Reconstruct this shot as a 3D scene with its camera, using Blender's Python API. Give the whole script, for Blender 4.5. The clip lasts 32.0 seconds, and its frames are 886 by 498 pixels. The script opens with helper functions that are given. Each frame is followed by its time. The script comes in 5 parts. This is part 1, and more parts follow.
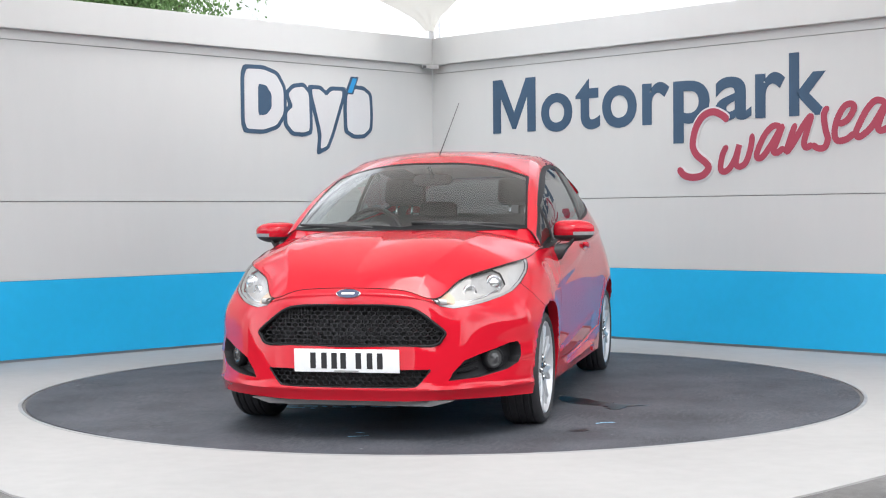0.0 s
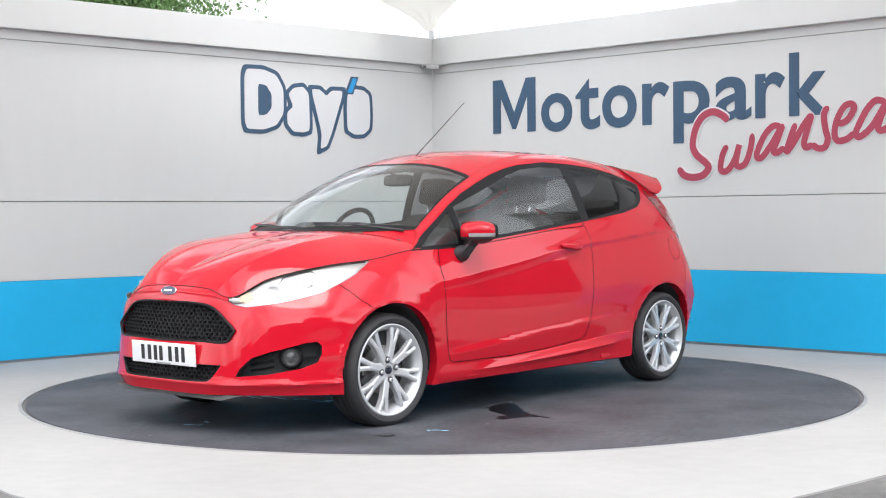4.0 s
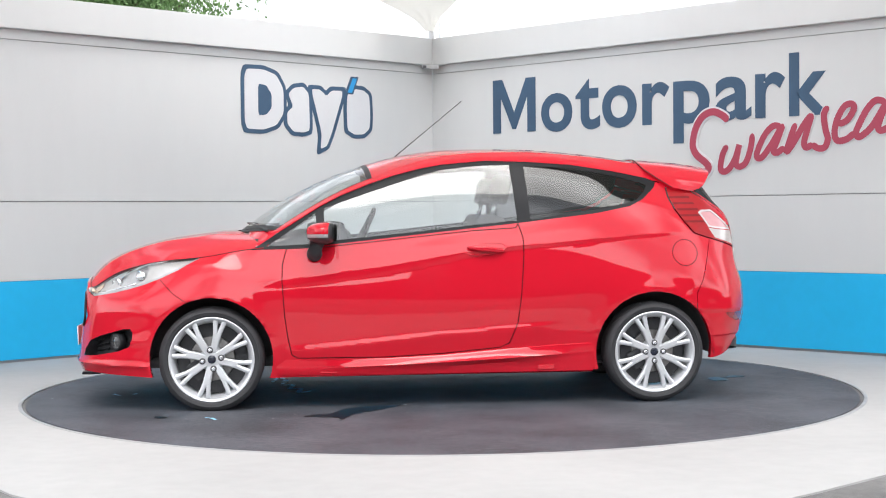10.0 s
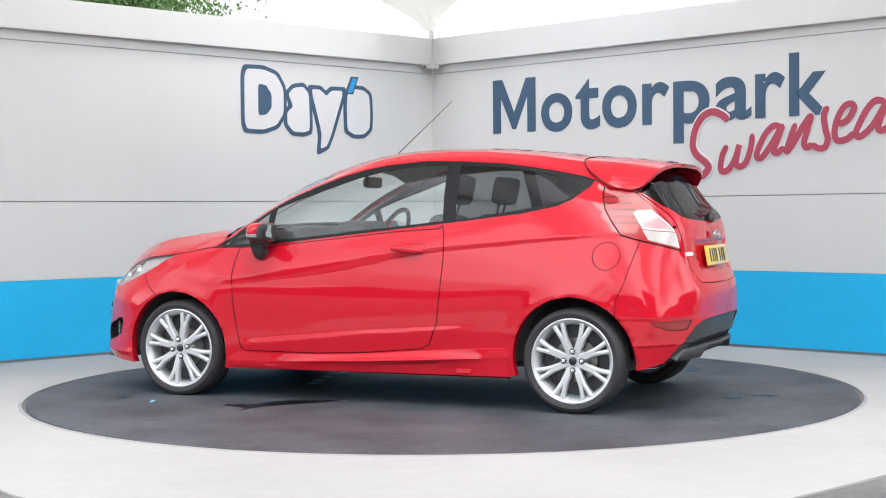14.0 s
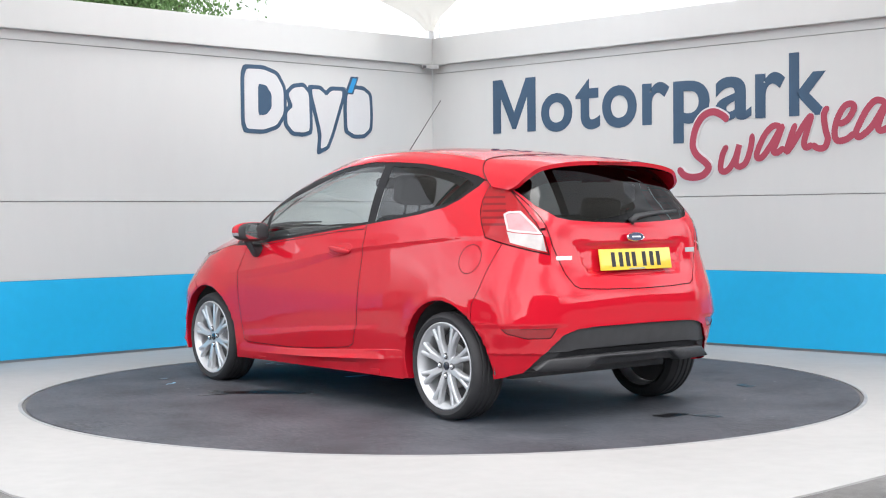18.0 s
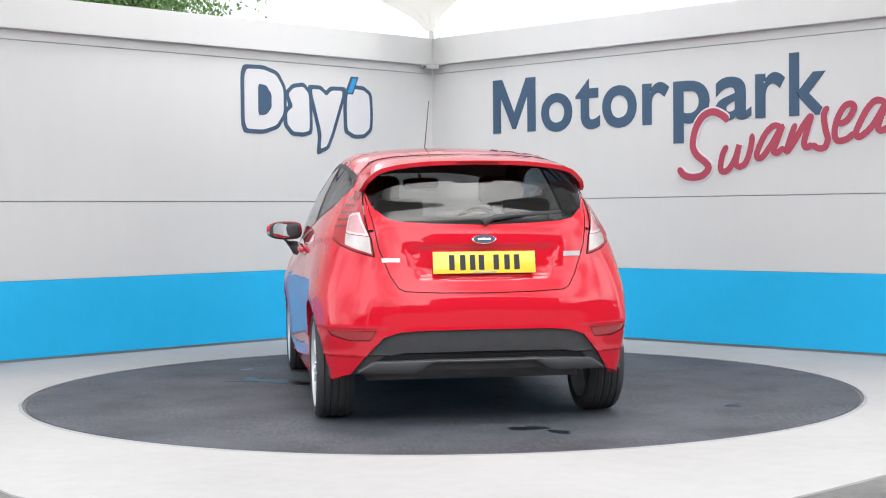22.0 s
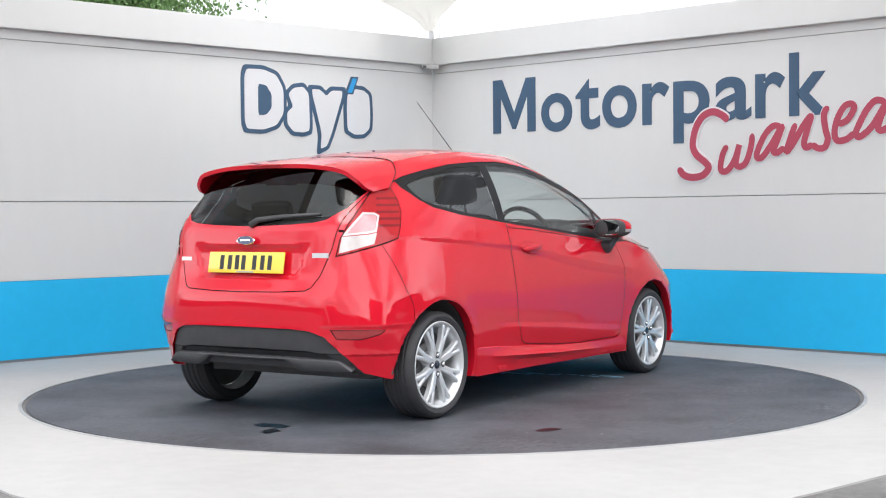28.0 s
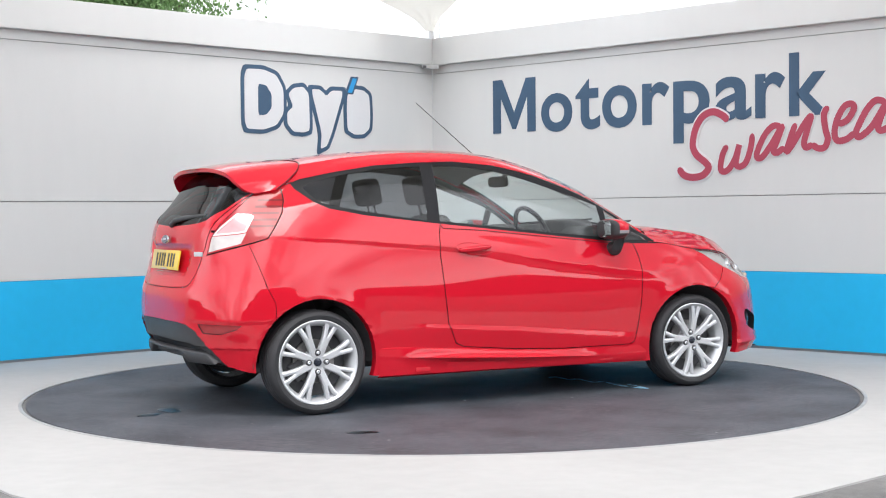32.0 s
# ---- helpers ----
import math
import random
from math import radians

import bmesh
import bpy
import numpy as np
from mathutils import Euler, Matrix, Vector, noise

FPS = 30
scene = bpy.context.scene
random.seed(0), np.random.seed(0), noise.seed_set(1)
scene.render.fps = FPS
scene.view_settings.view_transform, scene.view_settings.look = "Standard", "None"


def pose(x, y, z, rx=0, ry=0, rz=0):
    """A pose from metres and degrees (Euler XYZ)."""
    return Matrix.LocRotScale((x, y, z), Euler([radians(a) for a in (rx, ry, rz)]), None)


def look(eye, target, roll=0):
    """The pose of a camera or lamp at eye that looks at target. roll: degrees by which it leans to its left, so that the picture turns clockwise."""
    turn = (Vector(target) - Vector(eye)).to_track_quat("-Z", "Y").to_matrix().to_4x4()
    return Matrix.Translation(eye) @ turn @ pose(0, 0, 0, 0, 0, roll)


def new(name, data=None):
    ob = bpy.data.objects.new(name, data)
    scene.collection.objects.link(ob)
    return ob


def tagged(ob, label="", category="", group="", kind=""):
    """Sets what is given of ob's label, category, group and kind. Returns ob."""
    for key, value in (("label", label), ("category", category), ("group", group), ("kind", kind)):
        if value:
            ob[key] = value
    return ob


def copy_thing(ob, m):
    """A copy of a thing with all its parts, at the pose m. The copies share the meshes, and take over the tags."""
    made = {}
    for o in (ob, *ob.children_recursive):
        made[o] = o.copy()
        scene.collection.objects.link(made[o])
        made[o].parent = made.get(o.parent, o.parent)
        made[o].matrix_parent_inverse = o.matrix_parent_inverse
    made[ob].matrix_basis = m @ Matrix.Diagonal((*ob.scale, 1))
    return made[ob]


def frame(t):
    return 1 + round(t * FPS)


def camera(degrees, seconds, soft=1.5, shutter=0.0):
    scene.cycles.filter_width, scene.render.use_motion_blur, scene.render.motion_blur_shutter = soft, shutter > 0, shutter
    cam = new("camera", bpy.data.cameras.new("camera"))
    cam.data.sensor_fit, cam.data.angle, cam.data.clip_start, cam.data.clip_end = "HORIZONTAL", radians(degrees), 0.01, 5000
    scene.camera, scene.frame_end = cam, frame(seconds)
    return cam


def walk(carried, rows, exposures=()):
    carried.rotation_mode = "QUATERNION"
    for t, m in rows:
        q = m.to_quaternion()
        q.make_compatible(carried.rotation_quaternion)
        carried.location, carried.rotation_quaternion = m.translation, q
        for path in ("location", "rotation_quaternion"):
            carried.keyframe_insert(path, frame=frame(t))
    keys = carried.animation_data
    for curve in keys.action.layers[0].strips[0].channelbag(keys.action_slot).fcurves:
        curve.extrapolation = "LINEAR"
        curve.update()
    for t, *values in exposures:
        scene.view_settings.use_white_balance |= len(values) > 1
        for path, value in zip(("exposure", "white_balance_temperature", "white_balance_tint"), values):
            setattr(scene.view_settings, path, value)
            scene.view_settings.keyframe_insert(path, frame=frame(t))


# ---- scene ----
# ---- camera ----
cam = camera(34.31, 32.0, 1.1)
VIEW = look((0.0, -8.8876, 1.0744), (0.0098, 1.1094, 0.8326), -0.544)
walk(cam, [(0, VIEW), (32, VIEW)], exposures=[(0, 1.18), (1.5, 1.20), (3.5, 1.28), (32, 1.28)])

# ---- light: bright overcast sky ----
SUN_EL, SUN_AZ = radians(67), radians(166)
world = bpy.data.worlds.new("sky")
scene.world = world
world.use_nodes = True
wn, wl = world.node_tree.nodes, world.node_tree.links
wn.clear()
sky = wn.new("ShaderNodeTexSky")
sky.sky_type, sky.sun_disc = "NISHITA", False
sky.sun_elevation, sky.sun_rotation, sky.dust_density = SUN_EL, SUN_AZ, 1.5
cloud = wn.new("ShaderNodeHueSaturation")
cloud.inputs["Saturation"].default_value = 0.17
back = wn.new("ShaderNodeBackground")
back.inputs["Strength"].default_value = 0.15
wout = wn.new("ShaderNodeOutputWorld")
# thick and thin cloud
w_tc, w_noise, w_rng, w_mul = (wn.new(k) for k in ("ShaderNodeTexCoord", "ShaderNodeTexNoise", "ShaderNodeMapRange", "ShaderNodeVectorMath"))
w_noise.inputs["Scale"].default_value, w_noise.inputs["Detail"].default_value, w_noise.inputs["Roughness"].default_value = 2.6, 6, 0.55
w_rng.inputs["From Min"].default_value, w_rng.inputs["From Max"].default_value = 0.43, 0.57
w_rng.inputs["To Min"].default_value, w_rng.inputs["To Max"].default_value = 0.62, 1.75
w_mul.operation = "SCALE"
wl.new(w_tc.outputs["Generated"], w_noise.inputs["Vector"])
wl.new(w_noise.outputs["Fac"], w_rng.inputs["Value"])
wl.new(sky.outputs[0], cloud.inputs["Color"])
wl.new(cloud.outputs[0], w_mul.inputs[0])
wl.new(w_rng.outputs[0], w_mul.inputs["Scale"])
wl.new(w_mul.outputs[0], back.inputs["Color"])
wl.new(back.outputs[0], wout.inputs["Surface"])
sun = new("sun", bpy.data.lights.new("sun", "SUN"))
sun.data.energy, sun.data.angle, sun.data.color = 0.7, radians(35), (1.0, 0.97, 0.93)
sun.matrix_world = look((1.0, -4.0, 9.5), (0, 0, 0))


# ---- materials ----
def material(name, color, rough=0.5, metal=0.0, coat=0.0, vary=0.0, scale=3.0, bump=0.0, bump_scale=40.0, spec=0.5, stretch=(1, 1, 1)):
    """A principled surface whose colour varies at two scales, with fine relief."""
    m = bpy.data.materials.new(name)
    m.use_nodes = True
    n, l = m.node_tree.nodes, m.node_tree.links
    b = n["Principled BSDF"]
    b.inputs["Base Color"].default_value = (*color, 1)
    b.inputs["Roughness"].default_value, b.inputs["Metallic"].default_value = rough, metal
    b.inputs["Coat Weight"].default_value, b.inputs["Coat Roughness"].default_value = coat, 0.02
    b.inputs["Specular IOR Level"].default_value = spec
    if vary or bump:
        tc = n.new("ShaderNodeTexCoord")
        mp = n.new("ShaderNodeMapping")
        mp.inputs["Scale"].default_value = stretch
        l.new(tc.outputs["Object"], mp.inputs["Vector"])
    if vary:
        big, small = n.new("ShaderNodeTexNoise"), n.new("ShaderNodeTexNoise")
        big.inputs["Scale"].default_value, big.inputs["Detail"].default_value = scale, 5
        small.inputs["Scale"].default_value, small.inputs["Detail"].default_value = scale * 14, 4
        add = n.new("ShaderNodeMath")
        add.operation = "MULTIPLY_ADD"
        add.inputs[1].default_value = 0.45
        ramp = n.new("ShaderNodeMapRange")
        ramp.inputs["From Min"].default_value, ramp.inputs["From Max"].default_value = 0.45, 1.0
        ramp.inputs["To Min"].default_value, ramp.inputs["To Max"].default_value = 1 - vary, 1 + vary
        mul = n.new("ShaderNodeVectorMath")
        mul.operation = "SCALE"
        mul.inputs[0].default_value = color
        for tex in (big, small):
            l.new(mp.outputs[0], tex.inputs["Vector"])
        l.new(small.outputs["Fac"], add.inputs[0])
        l.new(big.outputs["Fac"], add.inputs[2])
        l.new(add.outputs[0], ramp.inputs["Value"])
        l.new(ramp.outputs[0], mul.inputs["Scale"])
        l.new(mul.outputs[0], b.inputs["Base Color"])
    if bump:
        grain = n.new("ShaderNodeTexNoise")
        grain.inputs["Scale"].default_value, grain.inputs["Detail"].default_value = bump_scale, 6
        bp = n.new("ShaderNodeBump")
        bp.inputs["Strength"].default_value, bp.inputs["Distance"].default_value = bump, 0.01
        l.new(mp.outputs[0], grain.inputs["Vector"])
        l.new(grain.outputs["Fac"], bp.inputs["Height"])
        l.new(bp.outputs[0], b.inputs["Normal"])
    return m


def glass(name, tint, gloss=1.0, rough=0.0, front=0.085):
    """A thin pane: clear or tinted, with a mirror coat that grows at grazing angles."""
    m = bpy.data.materials.new(name)
    m.use_nodes = True
    n, l = m.node_tree.nodes, m.node_tree.links
    n.clear()
    clear, shine, face, power, fres, mix, out = (n.new(k) for k in ("ShaderNodeBsdfTransparent", "ShaderNodeBsdfGlossy", "ShaderNodeLayerWeight", "ShaderNodeMath", "ShaderNodeMath", "ShaderNodeMixShader", "ShaderNodeOutputMaterial"))
    clear.inputs["Color"].default_value = (*tint, 1)
    shine.inputs["Roughness"].default_value = rough
    shine.inputs["Color"].default_value = (gloss, gloss, gloss, 1)
    face.inputs["Blend"].default_value = 0.5
    power.operation, power.inputs[1].default_value = "POWER", 4.0
    fres.operation, fres.inputs[1].default_value, fres.inputs[2].default_value = "MULTIPLY_ADD", 0.88, front
    l.new(face.outputs["Facing"], power.inputs[0])
    l.new(power.outputs[0], fres.inputs[0])
    l.new(fres.outputs[0], mix.inputs["Fac"])
    l.new(clear.outputs[0], mix.inputs[1])
    l.new(shine.outputs[0], mix.inputs[2])
    l.new(mix.outputs[0], out.inputs["Surface"])
    return m


PAINT = material("red_paint", (0.54, 0.008, 0.022), 0.5, 0.0, 1.0, 0.02, 2.0, 0, 40, 0.0)
PAINT.node_tree.nodes["Principled BSDF"].inputs["Coat IOR"].default_value = 1.52
BLACK = material("black_plastic", (0.048, 0.048, 0.051), 0.45, 0, 0, 0.15, 20, 0.1, 300, 0.4)
TRIM = material("gloss_black_trim", (0.012, 0.012, 0.014), 0.4, 0, 0, 0.1, 20, 0, 40, 0.2)
GAP = material("panel_gap", (0.05, 0.006, 0.008), 0.8)
# also colours the stand-in shade inside the wheels and behind the grille
DARK = material("dark_underbody_and_shade", (0.09, 0.09, 0.094), 0.9, 0, 0, 0.2, 8)
RUBBER = material("tyre_rubber", (0.030, 0.030, 0.033), 0.7, 0, 0, 0.15, 12, 0.15, 200)
ALLOY = material("silver_alloy", (0.66, 0.67, 0.69), 0.33, 0.5, 0.4, 0.04, 8)
CHROME = material("chrome", (0.85, 0.86, 0.88), 0.06, 1.0, 0, 0.03, 20)
STEEL = material("brake_steel", (0.35, 0.34, 0.33), 0.4, 1.0, 0, 0.15, 30)
PLATE_W = material("white_plate", (0.80, 0.81, 0.82), 0.35, 0, 1.0, 0.03, 20)
PLATE_Y = material("yellow_plate", (0.80, 0.55, 0.04), 0.35, 0, 1.0, 0.03, 20)
INK = material("black_print", (0.015, 0.015, 0.018), 0.5, 0, 0, 0.1, 30)
PALE_LENS = material("pale_lens", (0.56, 0.27, 0.285), 0.12, 0, 1.0, 0.08, 30)
BEZEL = material("grey_bezel", (0.44, 0.44, 0.45), 0.3, 0.5, 0, 0.08, 30)
BADGE = material("blue_enamel", (0.012, 0.025, 0.08), 0.2, 0.2, 0.8, 0.1, 40)
LAMP_DARK = material("dark_red_lens", (0.17, 0.005, 0.009), 0.25, 0, 0.7, 0.12, 18, 0, 40, 0.1)
LAMP_RED = material("red_lens", (0.34, 0.007, 0.012), 0.25, 0, 0.7, 0.12, 18, 0, 40, 0.1)
LAMP_CLEAR = material("clear_lens_inlay", (0.48, 0.43, 0.415), 0.15, 0.1, 1.0, 0.08, 30)
LENS_EDGE = material("white_lens_edge", (0.60, 0.53, 0.53), 0.15, 0.1, 1.0, 0.05, 30)
AMBER = material("amber_lens", (0.80, 0.60, 0.44), 0.12, 0, 0.8, 0.08, 40)
REFLECTOR = material("lamp_reflector", (0.60, 0.59, 0.58), 0.32, 0.5, 0, 0.06, 30)
SEAT = material("dark_seat_cloth", (0.042, 0.041, 0.042), 0.95, 0, 0, 0.25, 10)
TEXTURED = material("textured_black_plastic", (0.030, 0.030, 0.033), 0.6, 0, 0, 0.15, 20, 0.2, 260, 0.25)
DASH = material("dashboard_plastic", (0.045, 0.045, 0.048), 0.7, 0, 0, 0.2, 12, 0.1, 300)
SCREEN_GLASS = glass("windscreen_glass", (0.88, 0.92, 0.91))
SIDE_GLASS = glass("side_glass", (0.84, 0.89, 0.88), 0.85)
PRIVACY = glass("privacy_glass", (0.25, 0.255, 0.27), 0.5, 0.0, 0.07)
REAR_GLASS = glass("dark_rear_glass", (0.17, 0.175, 0.18), 0.55, 0.0, 0.05)
LENS = glass("headlight_lens", (0.97, 0.97, 0.97), 0.9)
REFLEX_RED = material("reflector_red", (0.31, 0.008, 0.014), 0.25, 0, 0.6, 0.1, 40)
MIRROR = material("mirror_glass", (0.75, 0.78, 0.78), 0.01, 1.0)

WALL_WHITE = material("white_wall_panel", (0.640, 0.640, 0.630), 0.45, 0, 0, 0.025, 0.8, 0.02, 90, 0.4, (1, 1, 0.25))
WALL_BLUE = material("blue_wall_panel", (0.012, 0.46, 0.82), 0.5, 0, 0, 0.06, 1.1, 0.02, 90, 0.4)
JOINT = material("wall_joint", (0.36, 0.36, 0.37), 0.8)
NAVY = material("navy_vinyl", (0.040, 0.088, 0.155), 0.5, 0, 0, 0.08, 3)
CRIMSON = material("red_vinyl", (0.40, 0.05, 0.09), 0.5, 0, 0, 0.08, 3)
SIGN_WHITE = material("white_vinyl", (0.67, 0.67, 0.68), 0.5, 0, 0, 0.03, 3)
SIGN_BLUE = material("light_blue_vinyl", (0.02, 0.30, 0.65), 0.5, 0, 0, 0.05, 3)
SCREED = material("pale_screed", (0.385, 0.383, 0.379), 0.75, 0, 0, 0.09, 0.7, 0.05, 60)
DISC = material("turntable_rubber", (0.061, 0.065, 0.076), 0.62, 0, 0, 0.55, 2.3, 0.25, 220, 0.4)
# worn rubber: pale scuffs and drag marks over the dark top
dn, dk = DISC.node_tree.nodes, DISC.node_tree.links
d_tc, d_map, d_big, d_fine, d_mul, d_rng, d_mix = (dn.new(k) for k in ("ShaderNodeTexCoord", "ShaderNodeMapping", "ShaderNodeTexNoise", "ShaderNodeTexNoise", "ShaderNodeMath", "ShaderNodeMapRange", "ShaderNodeMix"))
d_map.inputs["Scale"].default_value, d_map.inputs["Rotation"].default_value = (1.0, 4.5, 1.0), (0, 0, 0.6)
d_big.inputs["Scale"].default_value, d_big.inputs["Detail"].default_value = 1.6, 4
d_fine.inputs["Scale"].default_value, d_fine.inputs["Detail"].default_value = 13.0, 9
d_mul.operation = "MULTIPLY"
d_rng.inputs["From Min"].default_value, d_rng.inputs["From Max"].default_value = 0.25, 0.46
d_rng.inputs["To Max"].default_value = 0.85
d_mix.data_type = "RGBA"
d_mix.inputs[7].default_value = (0.120, 0.126, 0.142, 1)
dk.new(d_tc.outputs["Object"], d_map.inputs["Vector"])
dk.new(d_tc.outputs["Object"], d_big.inputs["Vector"])
dk.new(d_map.outputs[0], d_fine.inputs["Vector"])
dk.new(d_big.outputs["Fac"], d_mul.inputs[0])
dk.new(d_fine.outputs["Fac"], d_mul.inputs[1])
dk.new(d_mul.outputs[0], d_rng.inputs["Value"])
d_base = dn["Principled BSDF"].inputs["Base Color"]
dk.new(d_base.links[0].from_socket, d_mix.inputs[6])
dk.new(d_rng.outputs[0], d_mix.inputs[0])
dk.new(d_mix.outputs[2], d_base)
SPECK = material("pale_grit", (0.25, 0.26, 0.27), 0.8, 0, 0, 0.3, 30)
RING = material("turntable_ring_metal", (0.38, 0.39, 0.40), 0.5, 0.4, 0, 0.15, 9)
ASPHALT = material("asphalt", (0.17, 0.168, 0.165), 0.9, 0, 0, 0.35, 1.3, 0.9, 110)
WET = material("wet_stain", (0.010, 0.010, 0.012), 0.32, 0, 0, 0.2, 14, 0, 40, 0.25)
BLUE_MARK = material("blue_chalk", (0.32, 0.64, 0.85), 0.8, 0, 0, 0.3, 25)
CANVAS = material("white_canopy_fabric", (0.80, 0.79, 0.75), 0.7, 0, 0, 0.03, 2.0)
cn, clk = CANVAS.node_tree.nodes, CANVAS.node_tree.links
thru, both_ways = cn.new("ShaderNodeBsdfTranslucent"), cn.new("ShaderNodeMixShader")
thru.inputs["Color"].default_value = (0.84, 0.82, 0.76, 1)
both_ways.inputs["Fac"].default_value = 0.3
clk.new(cn["Principled BSDF"].outputs[0], both_ways.inputs[1])
clk.new(thru.outputs[0], both_ways.inputs[2])
clk.new(both_ways.outputs[0], cn["Material Output"].inputs["Surface"])
BARK = material("bark", (0.09, 0.07, 0.05), 0.9, 0, 0, 0.3, 6, 0.6, 30)
LEAF = material("leaf", (0.13, 0.24, 0.08), 0.55, 0, 0, 0.45, 6)


# ---- mesh helpers ----
def mesh_of(bm, name, mat, smooth=True):
    me = bpy.data.meshes.new(name)
    bm.to_mesh(me)
    bm.free()
    for p in me.polygons:
        p.use_smooth = smooth
    me.materials.append(mat)
    return me


def part(name, bm, mat, parent=None, label="", smooth=False, angle=None):
    """Links a bmesh as one mesh object under a thing or a part."""
    me = mesh_of(bm, name, mat, smooth or angle is not None)
    if angle is not None:
        me.set_sharp_from_angle(angle=radians(angle))
    ob = new(name, me)
    ob.parent = parent
    return tagged(ob, label)


def box(bm, x0, x1, y0, y1, z0, z1, bevel=0.0, m=None):
    r = bmesh.ops.create_cube(bm, size=1.0)
    vs = r["verts"]
    for v in vs:
        v.co = Vector((x0 + (v.co.x + 0.5) * (x1 - x0), y0 + (v.co.y + 0.5) * (y1 - y0), z0 + (v.co.z + 0.5) * (z1 - z0)))
    if bevel:
        es = list({e for v in vs for e in v.link_edges})
        r = bmesh.ops.bevel(bm, geom=es, offset=bevel, segments=2, affect="EDGES", profile=0.6)
        vs = list({v for f in r["faces"] for v in f.verts} | {v for v in vs if v.is_valid})
    if m is not None:
        bmesh.ops.transform(bm, matrix=m, verts=[v for v in vs if v.is_valid])
    return bm


def new_box(*a, **k):
    return box(bmesh.new(), *a, **k)


def lathe(profile, steps, axis="y", close=True):
    """Turns (radius, offset) pairs about an axis."""
    bm = bmesh.new()
    rings = []
    for i in range(steps):
        a = 2 * math.pi * i / steps
        c, s = math.cos(a), math.sin(a)
        if axis == "y":
            rings.append([bm.verts.new((r * c, o, r * s)) for r, o in profile])
        else:
            rings.append([bm.verts.new((r * c, r * s, o)) for r, o in profile])
    for i in range(steps):
        a, b = rings[i], rings[(i + 1) % steps]
        for j in range(len(profile) - 1):
            bm.faces.new((a[j], a[j + 1], b[j + 1], b[j]))
    bmesh.ops.recalc_face_normals(bm, faces=bm.faces)
    return bm


def prism(outline, depth, place, bevel=0.0):
    """A flat slab: outline in (a, b), thickness along c; place maps (a, b, c) to the world."""
    bm = bmesh.new()
    low = [bm.verts.new(place(a, b, 0)) for a, b in outline]
    top = [bm.verts.new(place(a, b, depth)) for a, b in outline]
    bm.faces.new(low[::-1])
    f = bm.faces.new(top)
    k = len(outline)
    for i in range(k):
        bm.faces.new((low[i], low[(i + 1) % k], top[(i + 1) % k], top[i]))
    bmesh.ops.recalc_face_normals(bm, faces=bm.faces)
    if bevel:
        bmesh.ops.bevel(bm, geom=list(f.edges), offset=bevel, segments=2, affect="EDGES")
    return bm


def tube(points, radius, sides=8, tip=1.0):
    """A round bar along points."""
    bm = bmesh.new()
    pts = [Vector(p) for p in points]
    rings = []
    for i, p in enumerate(pts):
        d = (pts[min(i + 1, len(pts) - 1)] - pts[max(i - 1, 0)]).normalized()
        q = d.to_track_quat("Z", "Y")
        r = radius * (1 + (tip - 1) * i / max(1, len(pts) - 1))
        rings.append([bm.verts.new(p + q @ Vector((r * math.cos(2 * math.pi * k / sides), r * math.sin(2 * math.pi * k / sides), 0))) for k in range(sides)])
    for a, b in zip(rings, rings[1:]):
        for k in range(sides):
            bm.faces.new((a[k], a[(k + 1) % sides], b[(k + 1) % sides], b[k]))
    bm.faces.new(rings[0][::-1])
    bm.faces.new(rings[-1])
    return bm


def merge(bm, other, m=None):
    me = bpy.data.meshes.new("tmp")
    other.to_mesh(me)
    other.free()
    k = len(bm.verts)
    bm.from_mesh(me)
    bpy.data.meshes.remove(me)
    if m is not None:
        bm.verts.ensure_lookup_table()
        bmesh.ops.transform(bm, matrix=m, verts=bm.verts[k:])
    return bm


def mirrored(bm):
    """A copy of bm on the other side of the car."""
    c = bm.copy()
    for v in c.verts:
        v.co.y = -v.co.y
    bmesh.ops.reverse_faces(c, faces=c.faces)
    return c


# ---- the stand: floor, walls, turntable ----
CORNER, ANG_L, ANG_R = Vector((-0.071, 4.754, 0)), radians(43.59), radians(-43.46)
DIR_L = Vector((math.cos(ANG_L), math.sin(ANG_L), 0))
DIR_R = Vector((math.cos(ANG_R), math.sin(ANG_R), 0))
IN_L = Vector((DIR_L.y, -DIR_L.x, 0))    # into the stand
IN_R = Vector((-abs(DIR_R.y), -DIR_R.x, 0))
BLUE_TOP, JOINT_Z, LINE_Z, FASCIA_Z, TOP_Z = 0.605, 1.198, 2.402, 2.479, 2.729
WALL_LEN = 6.4


def left_wall(s, z, out):
    return CORNER + DIR_L * s + IN_L * out + Vector((0, 0, z))


def right_wall(s, z, out):
    return CORNER + DIR_R * s + IN_R * out + Vector((0, 0, z))


